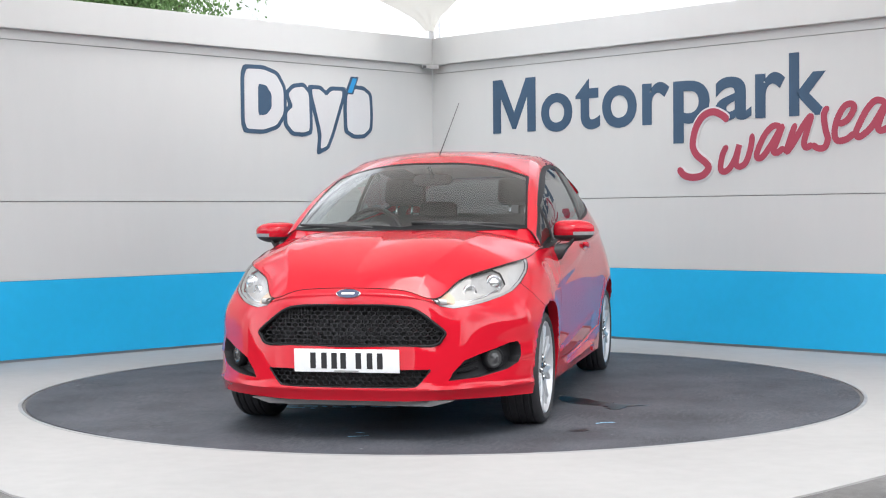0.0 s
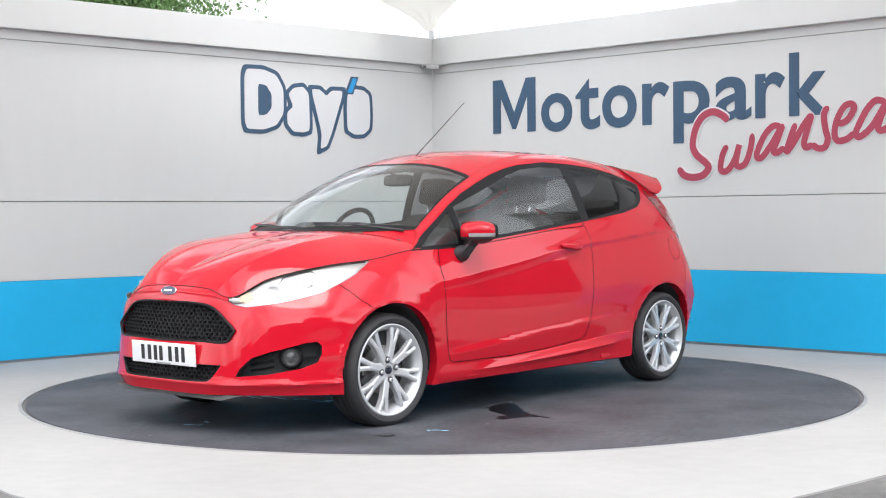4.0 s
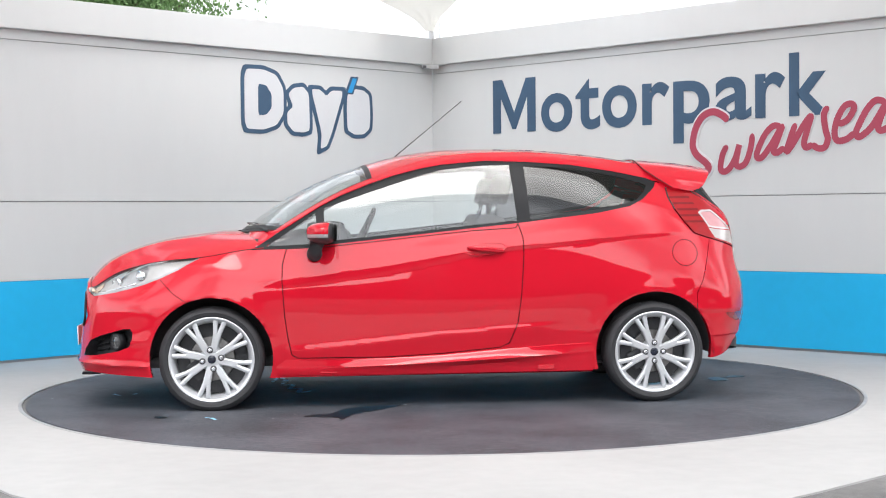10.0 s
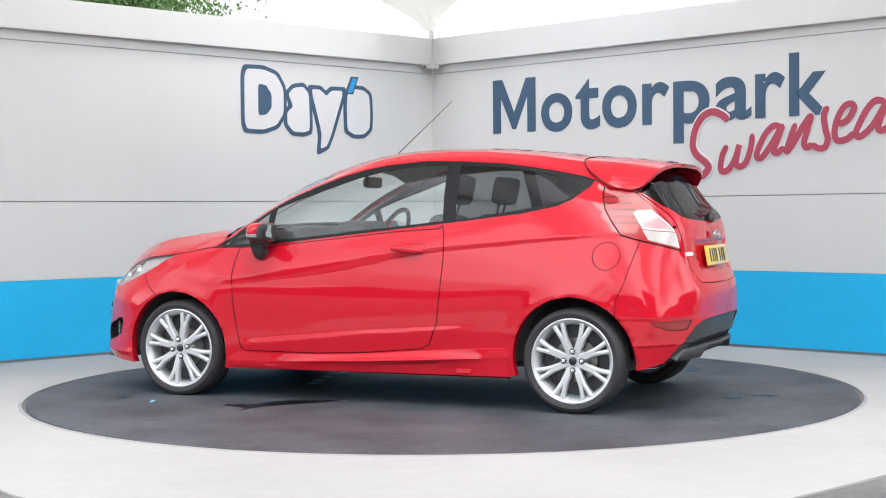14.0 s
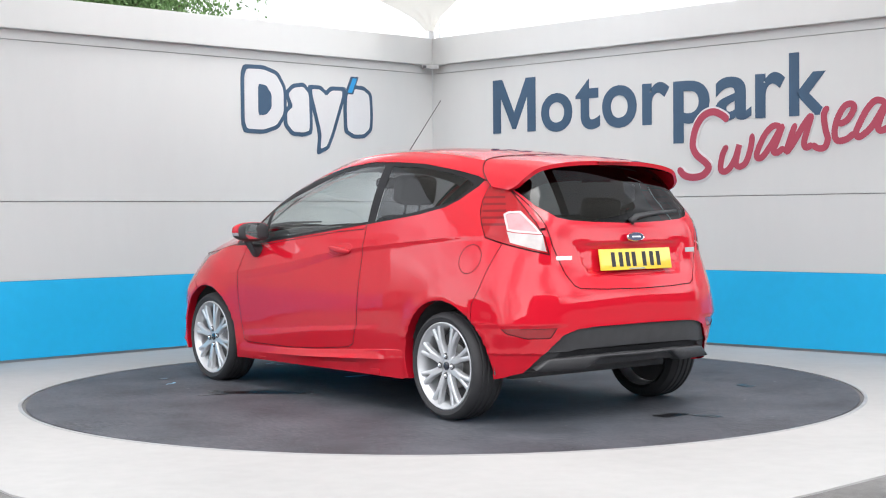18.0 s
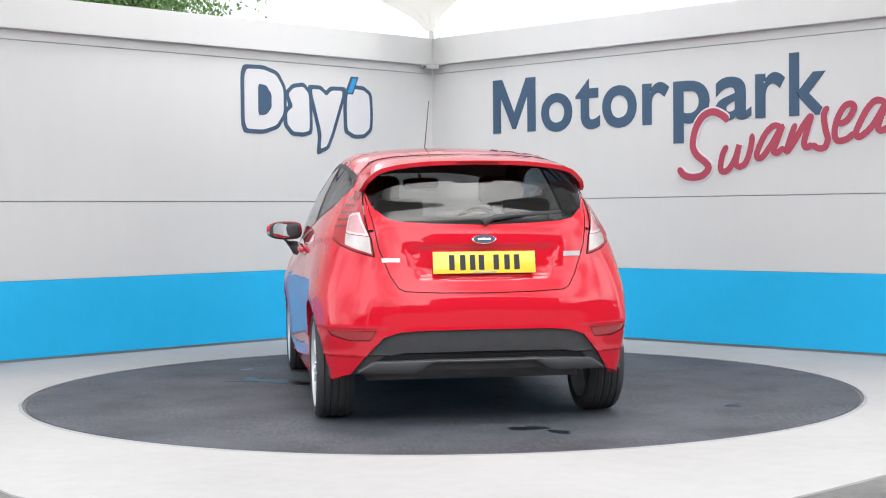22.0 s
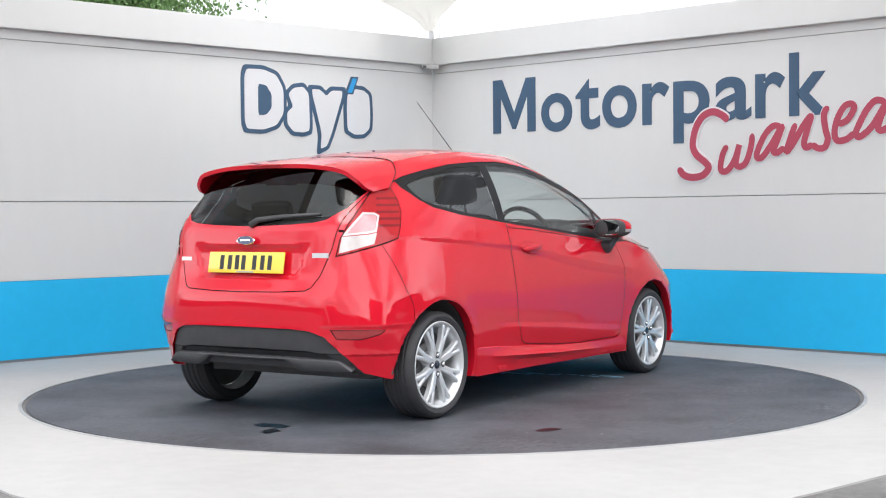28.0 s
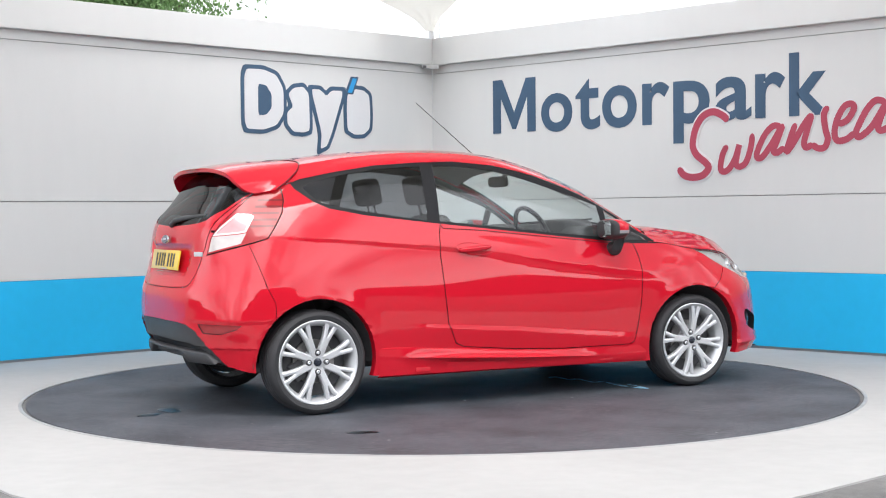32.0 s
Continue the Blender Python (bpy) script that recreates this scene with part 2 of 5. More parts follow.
def wall(name, label, at, sign):
    """A panelled wall running away from the corner, with its blue base, joints and fascia."""
    def slab(s0, s1, z0, z1, o0, o1, bevel=0.0):
        bm = prism([(s0, z0), (s1, z0), (s1, z1), (s0, z1)], o1 - o0, lambda a, b, c: at(a, b, o0 + c), bevel)
        return bm
    e = sign * WALL_LEN
    core = part(name, slab(0.0, e, 0.0, 2.74, -0.22, -0.02), JOINT)
    tagged(core, label, "wall", "", "structure")
    part("panel", slab(0, e, 0.022, BLUE_TOP, -0.02, 0.0), WALL_BLUE, core, "bright blue base panel")
    part("panel", slab(0, e, BLUE_TOP + 0.002, JOINT_Z - 0.003, -0.02, -0.001, 0.0015), WALL_WHITE, core, "white wall panel")
    part("panel", slab(0, e, JOINT_Z + 0.003, LINE_Z - 0.0025, -0.02, -0.001, 0.0015), WALL_WHITE, core, "white wall panel")
    part("panel", slab(0, e, LINE_Z + 0.0025, FASCIA_Z, -0.02, -0.001, 0.0015), WALL_WHITE, core, "white wall panel")
    fb = slab(-sign * 0.05, e, FASCIA_Z, TOP_Z, -0.26, 0.06, 0.004)
    part("fascia", fb, WALL_WHITE, core, "white fascia capping the wall")
    return core


wall_left = wall("wall_left", "white panelled wall with a bright blue base band", left_wall, -1)
wall_right = wall("wall_right", "white panelled wall with a bright blue base band", right_wall, 1)

# slab of pale screed on asphalt that runs to the horizon
gb = bmesh.new()
bmesh.ops.create_grid(gb, x_segments=4, y_segments=4, size=900)
ground = part("ground", gb, ASPHALT)
ground.location.z = -0.008
tagged(ground, "grey worn asphalt yard around the stand", "ground", "", "structure")
TURN_R, RING_R = 2.489, 2.528
SLAB = [(1.34, -3.508), (7.5, 2.25), (0.0, 11.5), (-7.8, 5.0), (-7.0, 4.2), (-1.66, -3.36), (-1.3, -3.62), (0.95, -3.75)]


def ring_slab():
    """The screed with a round hole for the turntable."""
    bm = bmesh.new()
    n = 160
    inner, outer = [], []
    for i in range(n):
        a = 2 * math.pi * i / n
        d = Vector((math.cos(a), math.sin(a)))
        best = 20.0
        for (x0, y0), (x1, y1) in zip(SLAB, SLAB[1:] + SLAB[:1]):
            ex, ey = x1 - x0, y1 - y0
            det = d.x * -ey + d.y * ex
            if abs(det) > 1e-9:
                t = (x0 * -ey + y0 * ex) / det
                u = (d.x * y0 - d.y * x0) / det
                if t > 0 and -1e-6 <= u <= 1 + 1e-6:
                    best = min(best, t)
        inner.append([bm.verts.new((d.x * RING_R, d.y * RING_R, z)) for z in (0.0, -0.06)])
        outer.append([bm.verts.new((d.x * best, d.y * best, z)) for z in (0.0, -0.06)])
    for i in range(n):
        j = (i + 1) % n
        bm.faces.new((inner[i][0], outer[i][0], outer[j][0], inner[j][0]))
        bm.faces.new((inner[i][1], inner[i][0], inner[j][0], inner[j][1]))
        bm.faces.new((outer[i][0], outer[i][1], outer[j][1], outer[j][0]))
    bmesh.ops.recalc_face_normals(bm, faces=bm.faces)
    return bm


floor = part("floor", ring_slab(), SCREED)
tagged(floor, "pale grey smooth screed floor around the turntable", "floor", "", "structure")
rim_ring = part("turntable_rim", lathe([(TURN_R + 0.020, -0.05), (TURN_R + 0.020, 0.001), (TURN_R + 0.023, 0.003), (RING_R - 0.004, 0.003), (RING_R + 0.002, 0.001), (RING_R + 0.002, -0.05)], 160, "z"), RING, None, "", False, 40)
tagged(rim_ring, "thin metal rim set into the floor round the turntable", "rim", "", "structure")
pit = part("turntable_pit", lathe([(0.001, -0.045), (RING_R, -0.045)], 64, "z"), DARK)
tagged(pit, "dark shallow pit under the turntable", "pit", "", "structure")

turntable = new("turntable")
tagged(turntable, "dark grey rubber-topped car turntable with wet scuffs", "turntable")
part("disc", lathe([(0.0005, 0.0), (1.2, 0.0), (TURN_R - 0.004, 0.0), (TURN_R, -0.004), (TURN_R, -0.04), (0.0005, -0.04)], 180, "z"), DISC, turntable)

# ---- the car: body surface lofted through its feature lines (x forward, y to the left, z up, metres) ----
OFF = Vector((0.1106, 0.0598, -0.008))      # the car stands a little off the turntable's centre
WB, HUB_Z, ARCH_R = 1.2445, 0.292, 0.338
FEATURES = [
    # sill and bumper bottoms
    "2.045,0,.205 2.032,.28,.205 1.955,.49,.208 1.79,.675,.205 1.58,.80,.20 1.244,.80,.185 .90,.80,.185 .45,.80,.188 0,.80,.19 -.48,.797,.195 -.9,.795,.20 -1.244,.79,.21 -1.59,.745,.25 -1.70,.67,.28 -1.80,.45,.30 -1.82,0,.30",
    # lip and skirt crease
    "2.062,0,.275 2.048,.28,.275 1.975,.50,.278 1.805,.69,.285 1.58,.81,.30 1.244,.828,.32 .90,.818,.325 .45,.815,.305 0,.812,.315 -.48,.81,.335 -.9,.808,.345 -1.244,.81,.36 -1.56,.778,.37 -1.71,.705,.40 -1.845,.45,.42 -1.87,0,.42",
    # lower flank
    "2.048,0,.42 2.032,.28,.42 1.965,.50,.42 1.80,.675,.43 1.58,.808,.45 1.244,.838,.46 .90,.828,.45 .45,.824,.43 0,.822,.43 -.48,.82,.45 -.9,.822,.48 -1.244,.828,.50 -1.56,.80,.51 -1.725,.728,.52 -1.86,.45,.53 -1.888,0,.54",
    # widest line
    "2.03,0,.58 2.01,.29,.58 1.935,.505,.58 1.78,.675,.59 1.58,.80,.60 1.244,.840,.64 .90,.838,.62 .45,.833,.62 0,.831,.62 -.48,.828,.64 -.9,.828,.68 -1.244,.829,.70 -1.56,.80,.68 -1.73,.70,.66 -1.855,.45,.66 -1.885,0,.67",
    # shoulder
    "2.02,0,.69 1.992,.30,.675 1.905,.505,.662 1.75,.635,.682 1.56,.73,.735 1.244,.80,.785 .90,.822,.735 .45,.816,.782 0,.810,.842 -.48,.797,.897 -.9,.786,.933 -1.244,.767,.95 -1.53,.738,.905 -1.715,.640,.84 -1.81,.45,.80 -1.835,0,.80",
    # bonnet edge, window sill, rear window base
    "1.985,0,.735 1.972,.25,.724 1.938,.408,.684 1.775,.503,.772 1.55,.66,.83 1.28,.732,.857 1.0,.755,.90 .50,.770,.925 0,.763,.977 -.48,.753,1.027 -.92,.735,1.078 -1.22,.702,1.10 -1.45,.672,1.08 -1.69,.60,1.02 -1.775,.44,1.03 -1.80,0,1.03",
    # half height of the windows
    "1.75,0,.85 1.74,.28,.85 1.68,.46,.86 1.56,.54,.88 1.42,.58,.905 1.2,.60,.945 .94,.715,.955 .50,.735,1.055 0,.70,1.165 -.48,.688,1.20 -.9,.668,1.21 -1.2,.64,1.20 -1.39,.605,1.19 -1.60,.565,1.155 -1.68,.42,1.165 -1.71,0,1.17",
    # cant rail
    "1.5,0,.94 1.5,.25,.94 1.46,.40,.94 1.38,.46,.945 1.28,.5,.955 1.1,.54,.98 .915,.69,.985 .50,.665,1.19 0,.605,1.345 -.48,.585,1.385 -.9,.572,1.36 -1.18,.56,1.305 -1.34,.548,1.285 -1.50,.53,1.275 -1.575,.40,1.30 -1.60,0,1.315",
    # roof edge
    "1.3,0,.97 1.3,.25,.97 1.28,.36,.97 1.22,.42,.975 1.14,.46,.98 1.0,.5,.99 .89,.66,1.005 .50,.60,1.228 0,.52,1.405 -.48,.50,1.44 -.9,.49,1.412 -1.16,.488,1.375 -1.30,.485,1.355 -1.40,.475,1.343 -1.45,.38,1.36 -1.47,0,1.375",
]
GRID = np.array([[[float(c) for c in p.split(",")] for p in row.split()] for row in FEATURES])


def spline(points, t):
    """Catmull-Rom through points (rows), at parameters t."""
    p = np.concatenate([2 * points[:1] - points[1:2], points, 2 * points[-1:] - points[-2:-1]])
    t = np.asarray(t, float)
    i = np.clip(np.floor(t).astype(int), 0, len(points) - 2)
    s = (t - i).reshape(-1, *[1] * (points.ndim - 1))
    a, b, c, d = p[i], p[i + 1], p[i + 2], p[i + 3]
    return 0.5 * (2 * b + (c - a) * s + (2 * a - 5 * b + 4 * c - d) * s ** 2 + (3 * b - a - 3 * c + d) * s ** 3)


def line(text, t):
    return spline(np.array([[float(c) for c in p.split(",")] for p in text.split()]), t)


# mirror the columns across the centre plane so that the nose and tail close smoothly
FLIP = np.array([1, -1, 1])
WIDE = np.concatenate([GRID[:, 2:0:-1] * FLIP, GRID, GRID[:, -2:-4:-1] * FLIP], axis=1)


def body_grid(us, ws):
    along = spline(WIDE.transpose(1, 0, 2), np.asarray(us) + 2)      # [u, row, 3]
    out = spline(along.transpose(1, 0, 2), ws)                      # [w, u, 3]
    return out.transpose(1, 0, 2)


def sheet(points, bm=None, keep=None):
    """Quads over a grid of points [i, j, 3]."""
    bm = bm or bmesh.new()
    n, m = points.shape[:2]
    vs = [[bm.verts.new(points[i, j]) for j in range(m)] for i in range(n)]
    for i in range(n - 1):
        for j in range(m - 1):
            if keep is None or keep(i, j):
                bm.faces.new((vs[i][j], vs[i + 1][j], vs[i + 1][j + 1], vs[i][j + 1]))
    loose = [v for v in bm.verts if not v.link_faces]
    bmesh.ops.delete(bm, geom=loose, context="VERTS")
    return bm


X, Y, Z = Vector((1, 0, 0)), Vector((0, 1, 0)), Vector((0, 0, 1))
SIDE, FRONT = (X, Z), (Y, Z)
NOSE = (Vector((0.70711, -0.70711, 0)), Z)     # looking along the front corner
TAIL = (Vector((-0.70711, -0.70711, 0)), Z)    # looking along the rear corner
PLAN = (X, Y)


def outline(text, smooth=0):
    """A closed outline from a, b pairs; smooth adds rounded steps between them."""
    p = np.array([[float(c) for c in q.split(",")] for q in text.split()])
    if smooth:
        w = np.concatenate([p[-1:], p, p[:2]])
        q = spline(w, np.arange(1, len(p) + 1, 1.0 / smooth))
        p = q
    return [tuple(v) for v in p]


def circle(a, b, r, n=40):
    return [(a + r * math.cos(2 * math.pi * i / n), b + r * math.sin(2 * math.pi * i / n)) for i in range(n)]


def grown(poly, g):
    """The outline moved outwards by g."""
    area = sum(p[0] * q[1] - q[0] * p[1] for p, q in zip(poly, poly[1:] + poly[:1]))
    sg = g if area > 0 else -g
    out = []
    k = len(poly)
    for i in range(k):
        a, b, c = Vector(poly[i - 1]), Vector(poly[i]), Vector(poly[(i + 1) % k])
        d0, d1 = (b - a).normalized(), (c - b).normalized()
        n0, n1 = Vector((d0.y, -d0.x)), Vector((d1.y, -d1.x))
        n = (n0 + n1)
        n = n / max(0.35, n.length_squared / 2) if n.length > 1e-6 else n0
        out.append(tuple(b + n * sg))
    return out


def inside(poly, a, b):
    hit = False
    k = len(poly)
    for i in range(k):
        (x0, y0), (x1, y1) = poly[i - 1], poly[i]
        if (y0 > b) != (y1 > b) and a < (x1 - x0) * (b - y0) / (y1 - y0) + x0:
            hit = not hit
    return hit


def score(bm, poly, axes, near):
    """Cuts edges along the outline into the faces that near() accepts."""
    A, B = axes
    k = len(poly)
    for i in range(k):
        (a0, b0), (a1, b1) = poly[i], poly[(i + 1) % k]
        la, ha, lb, hb = min(a0, a1) - 1e-4, max(a0, a1) + 1e-4, min(b0, b1) - 1e-4, max(b0, b1) + 1e-4
        n = (A * (b1 - b0) - B * (a1 - a0))
        if n.length < 1e-7:
            continue
        n.normalize()
        o = A * a0 + B * b0
        faces = []
        for f in bm.faces:
            c = f.verts[0].co
            if abs(c.dot(A) - a0) > 0.45 or abs(c.dot(B) - b0) > 0.45:
                continue
            va = [v.co.dot(A) for v in f.verts]
            vb = [v.co.dot(B) for v in f.verts]
            if max(va) < la or min(va) > ha or max(vb) < lb or min(vb) > hb:
                continue
            ds = [(v.co - o).dot(n) for v in f.verts]
            if max(ds) > 1e-6 and min(ds) < -1e-6 and near(f.calc_center_median()):
                faces.append(f)
        if faces:
            geom = list({e for f in faces for e in f.edges} | {v for f in faces for v in f.verts}) + faces
            bmesh.ops.bisect_plane(bm, geom=geom, dist=1e-6, plane_co=o, plane_no=n)


def carve(bm, poly, axes, tag, near, gap=0.0, gap_tag=1, only=None):
    """Marks the faces inside the outline with tag, and a strip of width gap round it with gap_tag."""
    lay = bm.faces.layers.int["tag"]
    A, B = axes
    big = grown(poly, gap) if gap else poly
    score(bm, poly, axes, near)
    if gap:
        score(bm, big, axes, near)
    for f in bm.faces:
        c = f.calc_center_median()
        if not near(c) or (only is not None and f[lay] not in only):
            continue
        a, b = c.dot(A), c.dot(B)
        if inside(poly, a, b):
            f[lay] = tag
        elif gap and inside(big, a, b):
            f[lay] = gap_tag


def faces_of(bm, *tags, push=0.0):
    """A new bmesh of the faces with these tags, pushed inwards by push."""
    lay = bm.faces.layers.int["tag"]
    out = bmesh.new()
    seen = {}
    for f in bm.faces:
        if f[lay] in tags:
            vs = []
            for v in f.verts:
                if v not in seen:
                    seen[v] = out.verts.new(v.co - v.normal * push)
                vs.append(seen[v])
            try:
                out.faces.new(vs)
            except ValueError:
                pass
    return out


def pocket(bm, tag, depth):
    """The faces with a tag set back by depth, with walls round the recess."""
    rim, out = faces_of(bm, tag), faces_of(bm, tag, push=depth)
    rim.verts.index_update()
    low = list(out.verts)
    edge = [e for e in rim.edges if len(e.link_faces) == 1]
    lift = {}
    for e in edge:
        a, b = e.verts
        for v in (a, b):
            if v.index not in lift:
                lift[v.index] = out.verts.new(v.co)
        out.faces.new((low[a.index], low[b.index], lift[b.index], lift[a.index]))
    rim.free()
    bmesh.ops.recalc_face_normals(out, faces=out.faces)
    return out


# left half of the shell
US = np.linspace(0, 15, 15 * 12 + 1)
WS = np.concatenate([np.linspace(0, 2, 25), np.linspace(2, 5, 46)[1:], np.linspace(5, 8, 28)[1:]])
PTS = body_grid(US, WS)
shell = sheet(PTS, keep=lambda i, j: not (WS[j] >= 5 - 1e-6 and US[i] < 6 - 1e-6))
bmesh.ops.recalc_face_normals(shell, faces=shell.faces)
for f in shell.faces:
    c = f.calc_center_median()
    if c.y > 0.8 and f.normal.y < 0:
        bmesh.ops.reverse_faces(shell, faces=shell.faces)
        break
shell.normal_update()


# pressed lines of the flank, as x, z: the shoulder crease with its undercut, and the fold above the sill
CREASE = ((-1.6, 0.972), (-1.3, 0.962), (-0.947, 0.937), (-0.505, 0.901), (-0.351, 0.886), (-0.161, 0.866), (-0.004, 0.842), (0.171, 0.816), (0.489, 0.775), (0.776, 0.74), (0.984, 0.718))
UNDERCUT = ((-1.6, 0.014), (-0.945, 0.018), (-0.35, 0.022), (-0.16, 0.040), (0.173, 0.057), (0.49, 0.058), (0.86, 0.050), (1.0, 0.03))
FOLD_TOP = ((-0.70, 0.482), (-0.475, 0.463), (0.0, 0.432), (0.495, 0.389), (0.85, 0.358))
FOLD_LOW = ((-0.70, 0.462), (-0.475, 0.441), (0.0, 0.408), (0.495, 0.356), (0.85, 0.330))


# hollow in the tailgate round the number plate, as half width, height
PLATE_BAY = [(-0.1, 0.925), (0.405, 0.925), (0.33, 0.755), (-0.1, 0.755)]
PLATE_FLAT = [(-0.1, 0.915), (0.385, 0.915), (0.315, 0.775), (-0.1, 0.775)]


def at_x(pairs, x):
    return float(np.interp(x, [p[0] for p in pairs], [p[1] for p in pairs]))


def pressed(c):
    """How far the panel stands proud at c: creases, arch flares and pressings."""
    d = 0.0
    if c.y > 0.7 and -1.62 < c.x < 1.02:
        fade = min(1, max(0, (1.0 - c.x) / 0.12)) * min(1, max(0, (c.x + 1.62) / 0.4))
        dz = c.z - at_x(CREASE, c.x)
        d += 0.0085 * fade * (math.exp(-dz / 0.05) if dz > 0 else max(0, 1 + dz / at_x(UNDERCUT, c.x)))
        fade = min(1, max(0, (0.84 - c.x) / 0.12)) * min(1, max(0, (c.x + 0.70) / 0.2))
        hi, lo = at_x(FOLD_TOP, c.x), at_x(FOLD_LOW, c.x)
        d += 0.0075 * fade * (max(0, (hi - c.z) / (hi - lo)) if c.z > lo else max(0, 1 - (lo - c.z) / 0.10))
    if c.y > 0.6:
        for hx in (WB, -WB):
            r = math.hypot(c.x - hx, c.z - HUB_Z) - ARCH_R
            if 0 <= r < 0.2:
                d += 0.0085 * math.exp(-(r / 0.05) ** 2)
    if c.x < -1.6 and c.z > 0.68 and inside(PLATE_BAY, abs(c.y), c.z):
        d -= 0.011 * (1 if inside(PLATE_FLAT, abs(c.y), c.z) else 0.5 if inside(grown(PLATE_BAY, -0.002), abs(c.y), c.z) else 0)
    if c.x < -1.6 and 0.3 < c.z < 0.62:
        dz = c.z - float(np.interp(abs(c.y), [0, 0.34, 0.44, 0.51, 0.60, 0.672], [0.51, 0.507, 0.497, 0.472, 0.37, 0.27]))
        if dz > -0.004:
            d += 0.004 * math.exp(-max(0, dz) / 0.022)
    if c.x < -1.45 and 0.3 < c.z < 0.5:
        dz = c.z - 0.380
        d += 0.005 * min(1, (-1.45 - c.x) / 0.05) * (math.exp(-dz / 0.03) if dz > 0 else max(0, 1 + dz / 0.006))
    if c.y > 0.62 and 1.5 < c.x < 1.87:
        dz = c.z - 0.394 + (c.x - 1.574) * 0.06
        d += 0.006 * min(1, (c.x - 1.5) / 0.05) * min(1, (1.87 - c.x) / 0.05) * min(1, (c.y - 0.62) / 0.06) * (math.exp(-dz / 0.03) if dz > 0 else max(0, 1 + dz / 0.012))
    if c.x < -1.45 and c.y > 0.45 and 0.38 < c.z < 0.62:
        dz = c.z - 0.525
        d += 0.006 * min(1, (-1.45 - c.x) / 0.05) * min(1, (c.y - 0.45) / 0.1) * min(1, (0.62 - c.z) / 0.03) * (math.exp(-dz / 0.04) if dz > 0 else max(0, 1 + dz / 0.012))
    if c.x > 1.5 and c.z < 0.36:
        d += 0.013 * min(1, (c.x - 1.5) / 0.1) * math.exp(-abs(c.z - 0.262) / 0.014)
    return d


on_flank = lambda c: c.y > 0.7
score(shell, list(CREASE) + [(x, at_x(CREASE, x) - w) for x, w in UNDERCUT[::-1]], SIDE, on_flank)
at_tail = lambda c: c.x < -1.4
score(shell, PLATE_BAY, FRONT, at_tail)
score(shell, PLATE_FLAT, FRONT, at_tail)
score(shell, [(-2.0, 0.380), (-1.4, 0.380), (-1.4, 0.374), (-2.0, 0.374)], SIDE, at_tail)
score(shell, list(FOLD_TOP) + list(FOLD_LOW[::-1]), SIDE, on_flank)
shell.normal_update()
moved = [(v, v.normal * pressed(v.co)) for v in shell.verts]
for v, m in moved:
    v.co += m
    if abs(v.co.y) < 0.004 and (v.co.x > 1.9 or v.co.x < -1.3):
        v.co.y = 0.0
shell.normal_update()
shell.faces.layers.int.new("tag")
(BODY, SEAM, DOOR, DLO, PANE_F, PANE_D, PANE_Q, ARCH, HEAD, FOG, GRILLE, LOWER, TAILLAMP, REFLEX, GATE, REARGLASS, INSERT, CAP, BUMP_F, BUMP_R, CAP_GAP, CLEAR, PALE, HEAD_IN, HEAD_BOX, HEAD_AMB, VENT, STRIPE, PALE_IN) = range(29)
DOOR_GAP, HEAD_GAP, TAIL_GAP, GATE_GAP, REFLEX_GAP, BUMP_F_GAP, BUMP_R_GAP = range(30, 37)
side = lambda c: c.y > 0.45 and -1.72 < c.x < 1.75
nose = lambda c: c.x > 1.1 and c.y >= 0
tail = lambda c: c.x < -1.25 and c.y >= 0

DOOR_LINE = outline(".826,.895 .848,.81 .85,.717 .838,.53 .821,.405 .80,.312 .77,.295 .286,.293 -.032,.307 -.36,.336 -.41,.358 -.459,.472 -.48,.631 -.498,.854 -.495,.949 -.474,1.02 -.46,1.0 -.2,.985 .2,.945 .6,.905")
DLO_LINE = outline("1.025,.893 .886,.982 .641,1.133 .518,1.196 .37,1.255 .227,1.304 .08,1.342 -.055,1.367 -.309,1.388 -.546,1.38 -.804,1.362 -1.065,1.321 -1.25,1.283 -1.308,1.262 -1.292,1.228 -1.21,1.158 -1.128,1.119 -.932,1.081 -.52,1.034 -.1,.99 .262,.952 .806,.897")
PANE_F_LINE = outline(".94,.915 .665,1.098 .655,.925")
PANE_D_LINE = outline(".615,.938 .618,1.125 .45,1.185 .259,1.245 .08,1.305 -.055,1.34 -.25,1.362 -.445,1.366 -.472,1.046 -.1,1.008 .262,.971")
PANE_Q_LINE = outline("-.548,1.048 -.528,1.36 -.804,1.343 -1.05,1.302 -1.20,1.262 -1.245,1.24 -1.225,1.205 -1.17,1.155 -1.11,1.138 -.932,1.104")
HEAD_LINE = outline("1.098,.672 1.075,.650 1.012,.638 .935,.647 .82,.664 .721,.685 .636,.708 .55,.746 .475,.79 .412,.847 .47,.92 1.0,.85 1.115,.71")
FOG_LINE = outline("1.066,.300 1.045,.338 .985,.392 .90,.418 .805,.44 .715,.462 .665,.465 .645,.445 .645,.405 .665,.365 .74,.338 .91,.310")
GRILLE_EDGE = "0,.657 .15,.656 .28,.645 .345,.62 .41,.572 .462,.527 .452,.502 .42,.468 .30,.462 .12,.461 0,.461"
INTAKE_EDGE = "0,.352 .2,.353 .37,.354 .395,.345 .345,.282 .30,.270 .12,.268 0,.268"
GRILLE_LINE = [tuple(p) for p in line(GRILLE_EDGE, np.linspace(0, 10, 31))] + [(-0.2, 0.461), (-0.2, 0.657)]
LOWER_LINE = [tuple(p) for p in line(INTAKE_EDGE, np.linspace(0, 7, 29))] + [(-0.2, 0.268), (-0.2, 0.352)]
